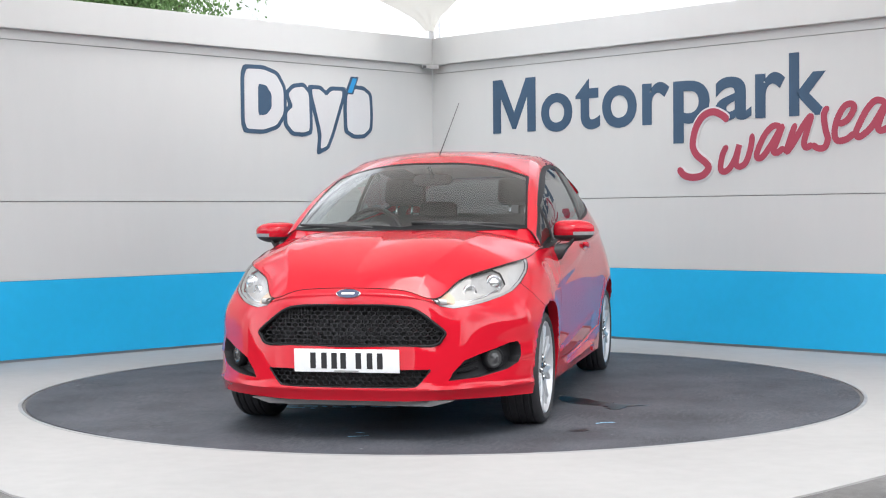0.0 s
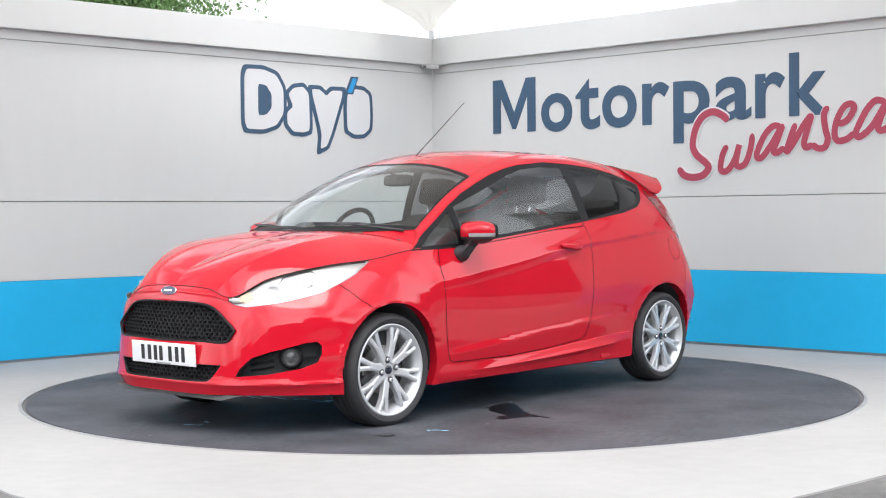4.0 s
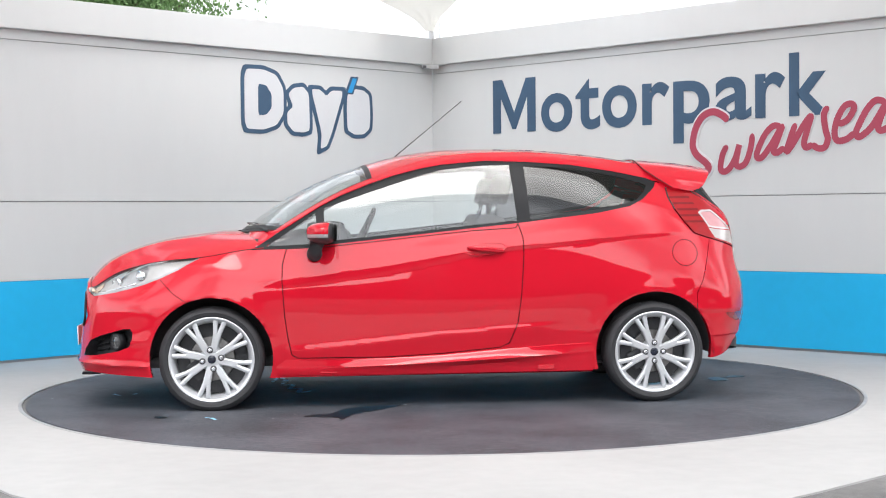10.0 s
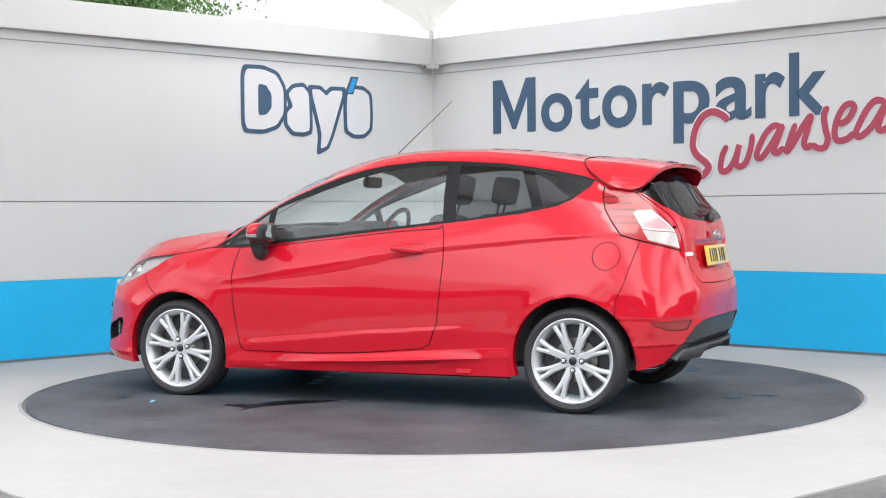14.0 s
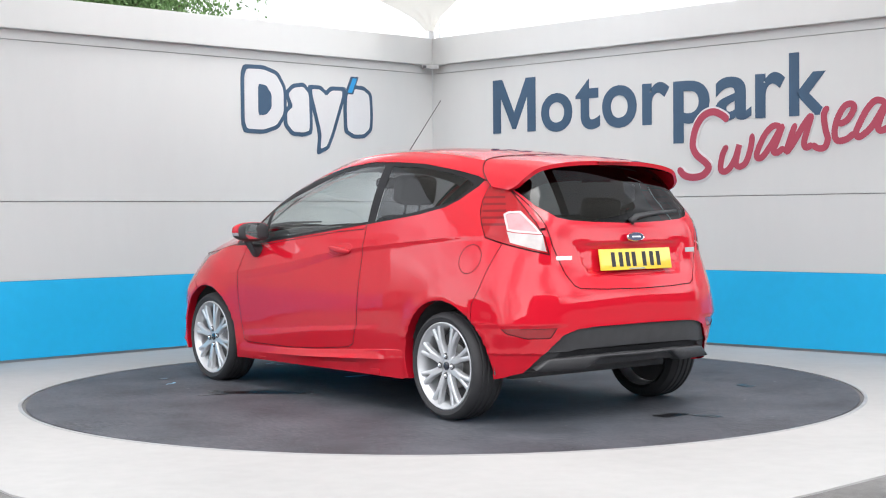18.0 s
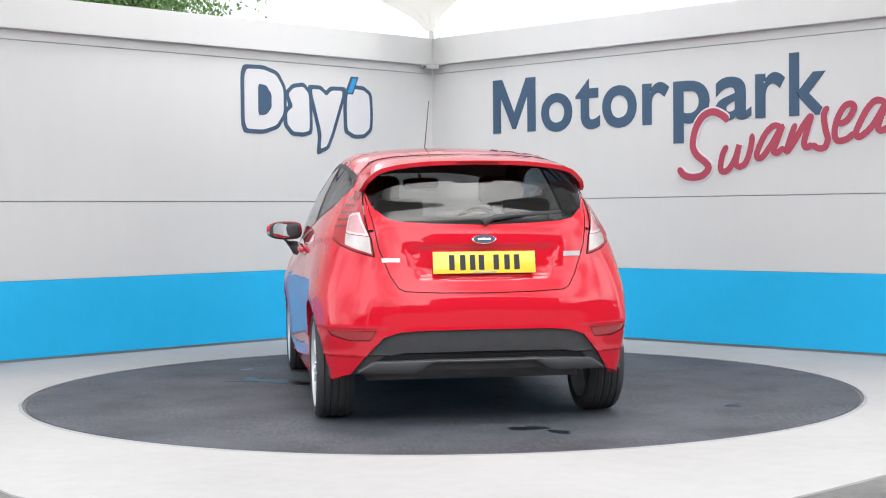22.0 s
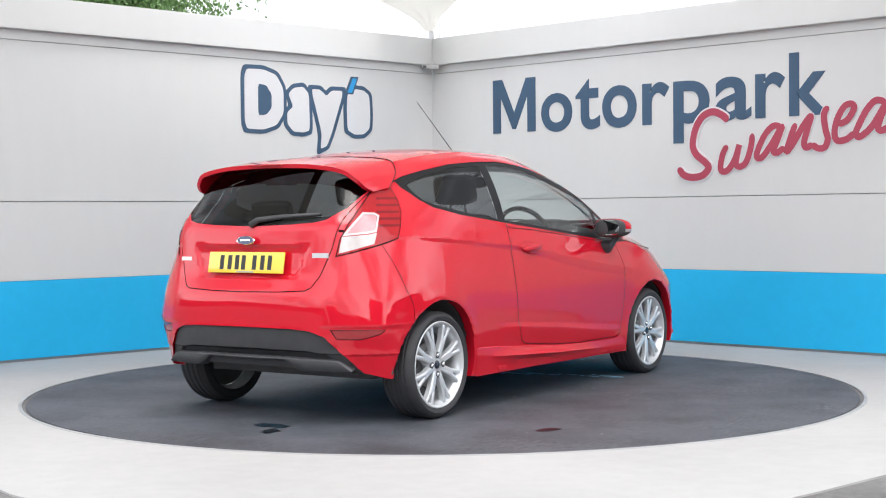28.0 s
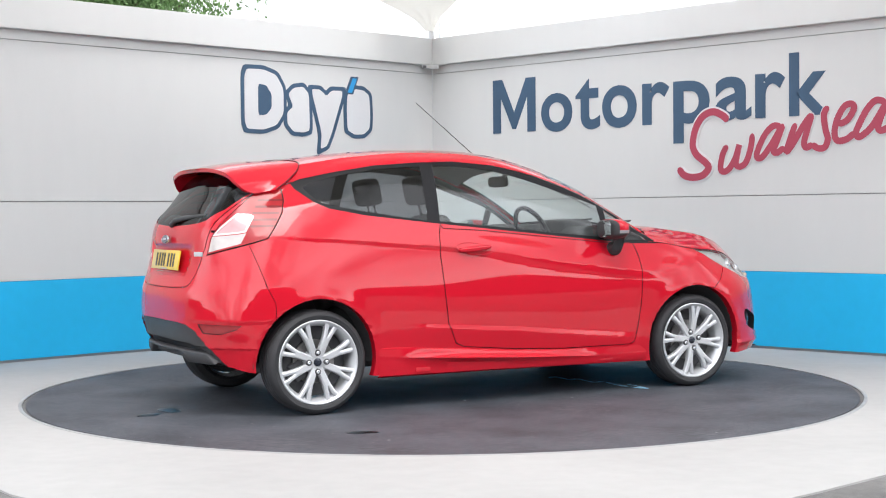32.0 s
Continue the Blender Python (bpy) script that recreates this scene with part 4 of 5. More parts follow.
def hex_mesh(poly, cell, squash, back):
    bm = bmesh.new()
    la, ha = min(p[0] for p in poly), max(p[0] for p in poly)
    lb, hb = min(p[1] for p in poly), max(p[1] for p in poly)
    dy, dz = cell * 1.732, cell * 1.5 * squash
    j = 0
    z = lb
    while z < hb + cell:
        y = -ha + (dy / 2 if j % 2 else 0)
        while y < ha + cell:
            if inside(poly, abs(y) + 1e-4, z):
                rings = []
                for s, x in ((0.99, 0), (0.84, 0), (0.84, -0.016)):
                    rings.append([bm.verts.new((nose_x(y, z) - back + x, y + s * cell * math.cos(radians(60 * k + 30)), z + s * cell * squash * math.sin(radians(60 * k + 30)))) for k in range(6)])
                for a, b in zip(rings, rings[1:]):
                    for k in range(6):
                        bm.faces.new((a[k], a[(k + 1) % 6], b[(k + 1) % 6], b[k]))
            y += dy
        z += dz
        j += 1
    bmesh.ops.recalc_face_normals(bm, faces=bm.faces)
    return bm


def edging(text, r, fwd, name, mat, smooth=4):
    """A slim moulding along an opening in the nose."""
    half = [(float(p.split(",")[0]), float(p.split(",")[1])) for p in text.split()]
    full = half + [(-y, z) for y, z in half[::-1] if y > 0.001]
    w = np.array([full[-1]] + full + full[:2])
    q = spline(w, np.arange(1, len(full) + 1.01, 1.0 / smooth))
    return car_part(name, tube([(nose_x(y, z) + fwd, y, z) for y, z in q], r, 8), mat)


grille = car_part("grille", hex_mesh(GRILLE_LINE, 0.0195, 0.66, 0.024), TEXTURED, label="black honeycomb grille", smooth=False)
edging(GRILLE_EDGE, 0.007, -0.004, "grille_surround", TRIM)
car_part("lower_grille", hex_mesh(LOWER_LINE, 0.0195, 0.66, 0.024), TEXTURED, label="black lower air intake mesh", smooth=False)
edging(INTAKE_EDGE, 0.006, -0.004, "intake_surround", TRIM)
# dark slab added to give the shade behind the grille meshes
car_part("grille_shade_slab", new_box(1.90, 1.93, -0.42, 0.42, 0.25, 0.66), DARK)
SLAT = material("dull_slat", (0.10, 0.10, 0.10), 0.5, 0.4)
for k in range(9):
    car_part("radiator_slat", new_box(1.962, 1.967, -0.335 + 0.016 * k, -0.329 + 0.016 * k, 0.565, 0.64), SLAT, grille, "dull metal slat behind the mesh", False)
car_part("bumper_splitter", prism([(-0.40, 0.180), (0.40, 0.180), (0.50, 0.206), (-0.50, 0.206)], 0.10, lambda a, b, c: (2.045 - c - 0.2 * a * a, a, b)), DARK, label="black lip under the bumper", smooth=False)


def number_plate(name, label, mat, m):
    """A plate with plain bars in place of its characters; local x out, y across, z up."""
    bm = bmesh.new()
    box(bm, 0, 0.007, -0.26, 0.26, -0.0555, 0.0555, bevel=0.003)
    bmesh.ops.transform(bm, matrix=m, verts=bm.verts)
    pl = car_part(name, bm, mat, None, label, False, 40)
    for y in (-0.165, -0.110, -0.060, -0.015, 0.060, 0.115, 0.165):
        b = new_box(0.0065, 0.0082, y - 0.014, y + 0.014, -0.038, 0.038, bevel=0.0008)
        bmesh.ops.transform(b, matrix=m, verts=b.verts)
        car_part("character_bar", b, INK, pl, "", False)
    b = new_box(0.0065, 0.0078, -0.06, 0.06, -0.053, -0.046)
    bmesh.ops.transform(b, matrix=m, verts=b.verts)
    car_part("print_bar", b, material("grey_print", (0.3, 0.3, 0.3), 0.5), pl, "", False)
    return pl


number_plate("front_number_plate", "white plate with black bars", PLATE_W, pose(2.053, 0, 0.395, 0, 3, 0))
number_plate("rear_number_plate", "yellow plate with black bars", PLATE_Y, pose(-1.838, 0, 0.840, 0, -10, 180))


def badge(m):
    bm = bmesh.new()
    n = 40
    prof = [(1.0, 0.0), (1.0, 0.006), (0.93, 0.010), (0.86, 0.0075)]
    rings = [[bm.verts.new((h, 0.062 * r * math.cos(2 * math.pi * k / n), 0.0245 * r * math.sin(2 * math.pi * k / n))) for k in range(n)] for r, h in prof]
    for a, b in zip(rings, rings[1:]):
        for k in range(n):
            bm.faces.new((a[k], a[(k + 1) % n], b[(k + 1) % n], b[k]))
    bmesh.ops.recalc_face_normals(bm, faces=bm.faces)
    bmesh.ops.transform(bm, matrix=m, verts=bm.verts)
    ob = car_part("badge", bm, CHROME, None, "oval badge with a chrome edge", False, 40)
    f = bmesh.new()
    f.faces.new([f.verts.new((0.0085, 0.054 * math.cos(2 * math.pi * k / n), 0.0212 * math.sin(2 * math.pi * k / n))) for k in range(n)])
    bmesh.ops.transform(f, matrix=m, verts=f.verts)
    car_part("enamel", f, BADGE, ob, "dark blue enamel", False)
    g = new_box(0.0085, 0.0098, -0.032, 0.032, -0.0055, 0.0055, bevel=0.002)
    bmesh.ops.transform(g, matrix=m, verts=g.verts)
    car_part("emblem_bar", g, CHROME, ob, "", False)
    return ob


badge(pose(2.012, 0, 0.708, 0, -22, 0))
badge(pose(-1.838, 0, 0.955, 0, -14, 180))
for y0, y1, z0, z1, mat in ((0.42, 0.51, 0.845, 0.866, PLATE_W), (-0.505, -0.415, 0.866, 0.891, ALLOY)):
    xs = [min(((v.co.y - abs(y)) ** 2 + (v.co.z - (z0 + z1) / 2) ** 2, v.co.x) for v in shell.verts if v.co.x < -1.5)[1] for y in (y0, y1)]
    bar = prism([(y0, z0), (y1, z0), (y1, z1), (y0, z1)], 0.006, lambda a, b, c: (xs[0] + (xs[1] - xs[0]) * (a - y0) / (y1 - y0) + 0.003 - c, a, b), 0.001)
    car_part("tailgate_lettering", bar, mat, tailgate, "small silver lettering bar", False)

SLAT_GREY = material("lamp_bezel_grey", (0.46, 0.46, 0.465), 0.35, 0.5, 0, 0.1, 30)
# headlights: lens over a bright housing with projector and indicator
lenses = twins("headlight", faces_of(shell, HEAD, HEAD_IN, HEAD_BOX, HEAD_AMB), LENS, label="clear swept-back headlight")
for k, sgn in enumerate((1, -1)):
    put = lambda bm: bm if sgn > 0 else mirrored(bm)
    car_part("housing", put(faces_of(shell, HEAD_IN, push=0.014)), REFLECTOR, lenses[k], "bright silver housing")
    car_part("projector_box", put(faces_of(shell, HEAD_BOX, push=0.026)), SLAT_GREY, lenses[k], "grey projector surround")
    car_part("indicator", put(faces_of(shell, HEAD_AMB, push=0.011)), AMBER, lenses[k], "pale amber indicator")
    car_part("bezel", put(faces_of(shell, HEAD, push=0.005)), BEZEL, lenses[k], "grey inner bezel")
    car_part("headlight_gap", put(faces_of(shell, HEAD_GAP, push=0.006)), GAP, lenses[k], "dark shut line")
    ball = lathe([(0.0005, 0.022), (0.018, 0.019), (0.031, 0.010), (0.037, 0.0), (0.039, -0.008)], 28)
    bmesh.ops.transform(ball, matrix=pose(1.652, 0.632, 0.743, 0, 0, -58) @ Matrix.Scale(0.8, 4), verts=ball.verts)
    car_part("projector", put(ball), CHROME, lenses[k], "round projector lens", True)
    rim_ = lathe([(0.039, 0.0), (0.043, 0.006), (0.050, 0.002), (0.052, -0.02)], 28)
    bmesh.ops.transform(rim_, matrix=pose(1.652, 0.632, 0.743, 0, 0, -58) @ Matrix.Scale(0.8, 4), verts=rim_.verts)
    car_part("projector_ring", put(rim_), CHROME, lenses[k], "", True)
    bowl = lathe([(0.012, -0.030), (0.024, -0.022), (0.034, -0.006), (0.038, 0.004), (0.042, 0.004), (0.043, -0.02)], 28)
    bmesh.ops.transform(bowl, matrix=pose(1.795, 0.545, 0.708, 0, 0, -48) @ Matrix.Scale(0.78, 4), verts=bowl.verts)
    car_part("beam_reflector", put(bowl), CHROME, lenses[k], "round bright reflector bowl", True)
    strip = [(1.898, 0.482, 0.657), (1.838, 0.545, 0.665), (1.760, 0.602, 0.683), (1.670, 0.652, 0.709)]
    car_part("light_guide", put(tube(strip, 0.006, 8)), CHROME, lenses[k], "slim silver strip", True)
    # fog lamp in its black bezel
    fb = put(pocket(shell, FOG, 0.07))
    bez = car_part("fog_lamp_bezel", fb, TEXTURED, None, "black fog lamp bezel", True, 40)
    fl = lathe([(0.0005, 0.016), (0.020, 0.013), (0.033, 0.004), (0.038, 0.010), (0.043, 0.006), (0.045, -0.02)], 28)
    bmesh.ops.transform(fl, matrix=pose(1.778, 0.652, 0.389, 0, 0, -45), verts=fl.verts)
    fog = car_part("fog_lamp", put(fl), FOG_LENS, bez, "round fog lamp", True)
    fr_ = lathe([(0.038, 0.008), (0.043, 0.013), (0.052, 0.009), (0.058, -0.004), (0.058, -0.02)], 28)
    bmesh.ops.transform(fr_, matrix=pose(1.778, 0.652, 0.389, 0, 0, -45), verts=fr_.verts)
    car_part("fog_lamp_ring", put(fr_), TRIM, fog, "black ring", True)
    for dz in (-0.030, 0.0, 0.030):
        car_part("bezel_rib", put(tube([(1.905, 0.50, 0.352 + dz * 0.8), (1.86, 0.555, 0.370 + dz), (1.83, 0.585, 0.378 + dz)], 0.006, 6)), TRIM, bez, "", True)

    # door mirror
    arm = bmesh.new()
    rings = []
    for (x, y, z), (rx, rz) in (((0.672, 0.772, 0.868), (0.045, 0.045)), ((0.672, 0.825, 0.872), (0.04, 0.045)), ((0.665, 0.86, 0.905), (0.036, 0.03)), ((0.65, 0.88, 0.945), (0.045, 0.02))):
        rings.append([arm.verts.new((x + rx * math.cos(2 * math.pi * i / 16), y + 0.012 * math.sin(2 * math.pi * i / 16) * (1 if rz > 0.03 else 2), z + rz * math.sin(2 * math.pi * i / 16))) for i in range(16)])
    for a, b in zip(rings, rings[1:]):
        for i in range(16):
            arm.faces.new((a[i], a[(i + 1) % 16], b[(i + 1) % 16], b[i]))
    bmesh.ops.recalc_face_normals(arm, faces=arm.faces)
    mir = car_part("door_mirror", put(arm), BLACK, None, "red door mirror on a black foot", True)

    def shellpiece(lo, hi, sx=1.0, rear=False):
        """Part of a rounded box in the mirror head's space between heights lo and hi."""
        bm = bmesh.new()
        bmesh.ops.create_uvsphere(bm, u_segments=36, v_segments=24, radius=1.0)
        for v in bm.verts:
            c = v.co
            p = 0.55
            q = Vector([math.copysign(abs(t) ** p, t) for t in c])
            taper = 1.0 - 0.30 * max(0, q.y) ** 2
            v.co = Vector((q.x * 0.078 * sx * taper, q.y * 0.110, q.z * 0.062 * taper))
            if v.co.x < 0:
                v.co.x *= 0.75
            else:
                v.co.y *= 1 - 0.5 * q.x ** 1.3
                v.co.z *= 1 - 0.3 * q.x ** 1.3
        for z in (lo, hi):
            bmesh.ops.bisect_plane(bm, geom=bm.verts[:] + bm.edges[:] + bm.faces[:], plane_co=(0, 0, z), plane_no=(0, 0, 1))
        bmesh.ops.delete(bm, geom=[f for f in bm.faces if not lo <= f.calc_center_median().z <= hi], context="FACES")
        bmesh.ops.bisect_plane(bm, geom=bm.verts[:] + bm.edges[:] + bm.faces[:], plane_co=(-0.040, 0, 0), plane_no=(1, 0, 0))
        bmesh.ops.delete(bm, geom=[f for f in bm.faces if (f.calc_center_median().x < -0.040) != rear], context="FACES")
        bmesh.ops.transform(bm, matrix=pose(0.628, 0.872, 0.986, 0, 0, -8) @ Matrix.Diagonal((1.12, 1.06, 0.97, 1)), verts=bm.verts)
        return bm
    car_part("mirror_rim", put(shellpiece(-0.07, 0.07, 1.0, True)), BLACK, mir, "black rear rim", True)
    car_part("mirror_cap", put(shellpiece(-0.006, 0.07)), PAINT, mir, "red mirror cap", True)
    car_part("mirror_shell", put(shellpiece(-0.07, -0.026, 0.99)), BLACK, mir, "", True)
    sig = shellpiece(-0.0255, -0.0065)
    bmesh.ops.delete(sig, geom=[f for f in sig.faces if f.calc_center_median().y < 0.88], context="FACES")
    car_part("mirror_indicator", put(sig), BEZEL, mir, "clear indicator strip", True)
    band = shellpiece(-0.0255, -0.0065)
    bmesh.ops.delete(band, geom=[f for f in band.faces if f.calc_center_median().y >= 0.88], context="FACES")
    car_part("mirror_band", put(band), PAINT, mir, "", True)
    mg = bmesh.new()
    mg.faces.new([mg.verts.new((0.5600 - 0.012 * math.cos(a), 0.868 + 0.082 * math.copysign(abs(math.cos(a)) ** 0.6, math.cos(a)), 0.988 + 0.048 * math.copysign(abs(math.sin(a)) ** 0.6, math.sin(a)))) for a in [2 * math.pi * i / 32 for i in range(32)]])
    car_part("mirror_glass", put(mg), MIRROR, mir, "silvered mirror glass", False)

    # door handle over its scoop
    hb = bmesh.new()
    bmesh.ops.create_uvsphere(hb, u_segments=28, v_segments=14, radius=1.0)
    for v in hb.verts:
        v.co = Vector((v.co.x * 0.105, math.copysign(abs(v.co.y) ** 0.6, v.co.y) * 0.014, math.copysign(abs(v.co.z) ** 0.7, v.co.z) * 0.0165))
        v.co.y -= 0.9 * v.co.x ** 2
    bmesh.ops.transform(hb, matrix=pose(-0.283, 0.825, 0.886, 0, -6, 0), verts=hb.verts)
    car_part("door_handle", put(hb), PAINT, doors[k], "red door handle", True)
    scoop = bmesh.new()
    n = 40
    rings = []
    for r, o in ((1.04, 0.000), (0.98, 0.0025), (0.92, 0.0)):
        rings.append([scoop.verts.new((-0.283 + r * 0.118 * math.cos(2 * math.pi * i / n), 0.8085 + o - 0.012 * (r * math.sin(2 * math.pi * i / n)) - 0.1 * (0.118 * r * math.cos(2 * math.pi * i / n)) ** 2, 0.886 + r * 0.033 * math.sin(2 * math.pi * i / n) - 0.012 * math.cos(2 * math.pi * i / n))) for i in range(n)])
    for a, b in zip(rings, rings[1:]):
        for i in range(n):
            scoop.faces.new((a[i], a[(i + 1) % n], b[(i + 1) % n], b[i]))
    bmesh.ops.recalc_face_normals(scoop, faces=scoop.faces)
    car_part("handle_scoop", put(scoop), PAINT, doors[k], "", True)


# roof spoiler: a curved wing over the rear window
def spoiler():
    ts, aa = np.linspace(0, 5, 41), np.linspace(0, 1, 12)
    seam = line("-1.23,0,1.402 -1.23,.28,1.394 -1.22,.46,1.374 -1.25,.53,1.33 -1.32,.575,1.275 -1.40,.603,1.222", ts)
    tip = line("-1.675,0,1.353 -1.668,.28,1.345 -1.648,.48,1.315 -1.615,.553,1.265 -1.575,.578,1.222 -1.52,.588,1.20", ts)
    A = aa[None, :, None]
    g = seam[:, None] * (1 - A) + tip[:, None] * A
    g[:, :, 2] += 0.012 * np.sin(np.pi * aa)[None, :] * np.clip(1 - ts / 4, 0, 1)[:, None]
    g[:, :, 1] += 0.006 * np.clip(ts - 2.5, 0, 1)[:, None]
    g[:, :, 2] += 0.004
    bm = sheet(g)
    bmesh.ops.recalc_face_normals(bm, faces=bm.faces)
    bm = whole(bm)
    bm.normal_update()
    if sum(f.normal.z for f in bm.faces) < 0:
        bmesh.ops.reverse_faces(bm, faces=bm.faces)
    bm.normal_update()
    bmesh.ops.solidify(bm, geom=bm.faces[:], thickness=0.022)
    bmesh.ops.recalc_face_normals(bm, faces=bm.faces)
    return bm


wing = car_part("spoiler", spoiler(), PAINT, None, "red roof spoiler", False, 45)
seam_line = line("-1.23,0,1.402 -1.23,.28,1.394 -1.22,.46,1.374 -1.25,.53,1.33 -1.32,.575,1.275 -1.40,.603,1.222", np.linspace(0, 5, 41)) + np.array([0.002, 0.004, 0.005])
car_part("spoiler_gap", tube([tuple(p * FLIP) for p in seam_line[:0:-1]] + [tuple(p) for p in seam_line], 0.0028, 6), GAP, wing, "dark shut line")
car_part("brake_light", new_box(-1.690, -1.668, -0.11, 0.11, 1.344, 1.354, bevel=0.003), LAMP_RED, wing, "high brake light", False)

# rear bumper lower lip with its raised middle
lip_pts = np.zeros((65, 7, 3))
for i, y in enumerate(np.linspace(-0.63, 0.63, 65)):
    low = float(np.interp(abs(y), [0.0, 0.255, 0.35, 0.63], [0.338, 0.341, 0.290, 0.287]))
    high = min(0.362 - 0.012 * (abs(y) / 0.6) ** 2, float(np.interp(abs(y), [0.55, 0.63], [0.36, 0.300])))
    x = -1.862 + 0.27 * y * y
    for j, (dx, z) in enumerate(((0.030, high + 0.002), (0.002, high + 0.001), (-0.010, high - 0.004), (-0.013, high - 0.010), (-0.004, low + 0.004), (0.002, low), (0.07, low - 0.004))):
        lip_pts[i, j] = (x + dx, y, z)
lip = sheet(lip_pts)
bmesh.ops.recalc_face_normals(lip, faces=lip.faces)
car_part("diffuser_lip", lip, BLACK, None, "black moulded lip", True)

# wipers and aerial
for y0, y1, z0, z1, x0, x1 in ((-0.10, -0.62, 0.992, 1.02, 1.085, 0.90), (0.62, 0.06, 1.0, 1.03, 0.91, 1.06)):
    mid = ((x0 + x1) / 2 + 0.035, (y0 + y1) / 2, (z0 + z1) / 2 + 0.014)
    wp = car_part("windscreen_wiper", tube([(x0 + 0.03, y0, z0), mid, (x1 + 0.012, y1, z1 + 0.012)], 0.008, 6, 0.7), BLACK, None, "black wiper", True)
    car_part("wiper_blade", tube([(x0 - 0.0, y0 + (y1 - y0) * 0.1, z0 + 0.022), (mid[0] - 0.012, mid[1], mid[2] + 0.010), (x1 + 0.004, y1, z1 + 0.010)], 0.006, 6), DARK, wp, "", True)
car_part("rear_wiper", tube([(-1.805, -0.005, 1.035), (-1.80, -0.05, 1.062), (-1.775, -0.2, 1.078), (-1.735, -0.42, 1.088)], 0.019, 10, 0.5), BLACK, tailgate, "black rear wiper", True)
aer = car_part("aerial", tube([(0.222, 0.0, 1.40), (0.12, 0.008, 1.484), (-0.232, 0.030, 1.773)], 0.0042, 8, 0.45), BLACK, None, "thin black roof aerial", True)
ab = lathe([(0.0005, 0.03), (0.008, 0.028), (0.014, 0.012), (0.022, 0.0), (0.022, -0.012)], 16, "z")
bmesh.ops.transform(ab, matrix=pose(0.222, 0.0, 1.395, 0, -20, 0), verts=ab.verts)
car_part("aerial_base", ab, BLACK, aer, "", True)
for y in (-0.30, 0.30):
    jet = lathe([(0.0005, 0.008), (0.007, 0.006), (0.010, 0.0)], 12, "z")
    bmesh.ops.transform(jet, matrix=pose(1.33, y, 0.972), verts=jet.verts)
    car_part("washer_jet", jet, BLACK, bonnet, "", True)


# cabin
def cushion(w, d, h, m, p=0.35):
    bm = bmesh.new()
    bmesh.ops.create_uvsphere(bm, u_segments=24, v_segments=16, radius=1.0)
    for v in bm.verts:
        q = [math.copysign(abs(t) ** p, t) for t in v.co]
        v.co = Vector((q[0] * d / 2, q[1] * w / 2, q[2] * h / 2))
    bmesh.ops.transform(bm, matrix=m, verts=bm.verts)
    return bm


for y in (0.37, -0.37):
    seat = car_part("front_seat", cushion(0.48, 0.52, 0.17, pose(0.02, y, 0.50, 0, -6)), SEAT, None, "dark cloth front seat", True)
    car_part("backrest", cushion(0.47, 0.15, 0.58, pose(-0.30, y, 0.795, 0, -16)), SEAT, seat, "", True)
    car_part("headrest", cushion(0.26, 0.10, 0.17, pose(-0.42, y, 1.225, 0, -12)), SEAT, seat, "", True)
    for dy in (-0.05, 0.05):
        car_part("headrest_post", tube([(-0.37, y + dy, 1.05), (-0.40, y + dy, 1.17)], 0.008, 8), CHROME, seat, "chrome headrest post", True)
bench = car_part("rear_bench", cushion(1.2, 0.48, 0.18, pose(-0.85, 0, 0.52, 0, -8)), SEAT, None, "dark cloth rear bench", True)
car_part("backrest", cushion(1.2, 0.16, 0.55, pose(-1.13, 0, 0.80, 0, -18)), SEAT, bench, "", True)
for y in (-0.35, 0.35):
    car_part("headrest", cushion(0.26, 0.09, 0.13, pose(-1.22, y, 1.10, 0, -12)), SEAT, bench, "", True)
dash_bm = cushion(1.36, 0.62, 0.30, pose(0.78, 0, 0.845, 0, 6), 0.3)
dashboard = car_part("dashboard", dash_bm, DASH, None, "dark moulded dashboard", True)
car_part("instrument_hood", cushion(0.34, 0.24, 0.10, pose(0.60, -0.37, 0.995), 0.5), DASH, dashboard, "", True)
car_part("centre_console", cushion(0.26, 0.22, 0.34, pose(0.56, 0, 0.83), 0.3), DASH, dashboard, "", True)
wheel_m = pose(0.37, -0.37, 0.955, 0, 64)
sw = bmesh.new()
for i in range(36):
    for j in range(10):
        a, b = 2 * math.pi * i / 36, 2 * math.pi * j / 10
        sw.verts.new(((0.178 + 0.015 * math.cos(b)) * math.cos(a), (0.178 + 0.015 * math.cos(b)) * math.sin(a), 0.015 * math.sin(b)))
sw.verts.ensure_lookup_table()
for i in range(36):
    for j in range(10):
        sw.faces.new([sw.verts[(i + di) % 36 * 10 + (j + dj) % 10] for di, dj in ((0, 0), (1, 0), (1, 1), (0, 1))])
bmesh.ops.transform(sw, matrix=wheel_m, verts=sw.verts)
steering = car_part("steering_wheel", sw, TRIM, None, "black steering wheel", True)
hubm = cushion(0.17, 0.13, 0.05, wheel_m, 0.6)
merge(hubm, tube([wheel_m @ Vector((0, -0.17, 0)), wheel_m @ Vector((0, 0.17, 0))], 0.016, 8))
merge(hubm, tube([wheel_m @ Vector((0, 0, 0)), wheel_m @ Vector((0.17, 0, 0))], 0.016, 8))
car_part("steering_hub", hubm, DASH, steering, "", True)
car_part("rear_view_mirror", cushion(0.235, 0.035, 0.07, pose(0.33, 0, 1.285, 0, -6), 0.5), TRIM, None, "black interior mirror", True)
car_part("mirror_stem", tube([(0.34, 0, 1.30), (0.42, 0, 1.352)], 0.012, 8), TRIM, None, "", True)

# panes let the daylight in
for ob in bpy.data.objects:
    if ob.name.split(".")[0] in ("windscreen", "quarterlight", "door_window", "rear_side_window", "rear_window"):
        ob.visible_shadow = False

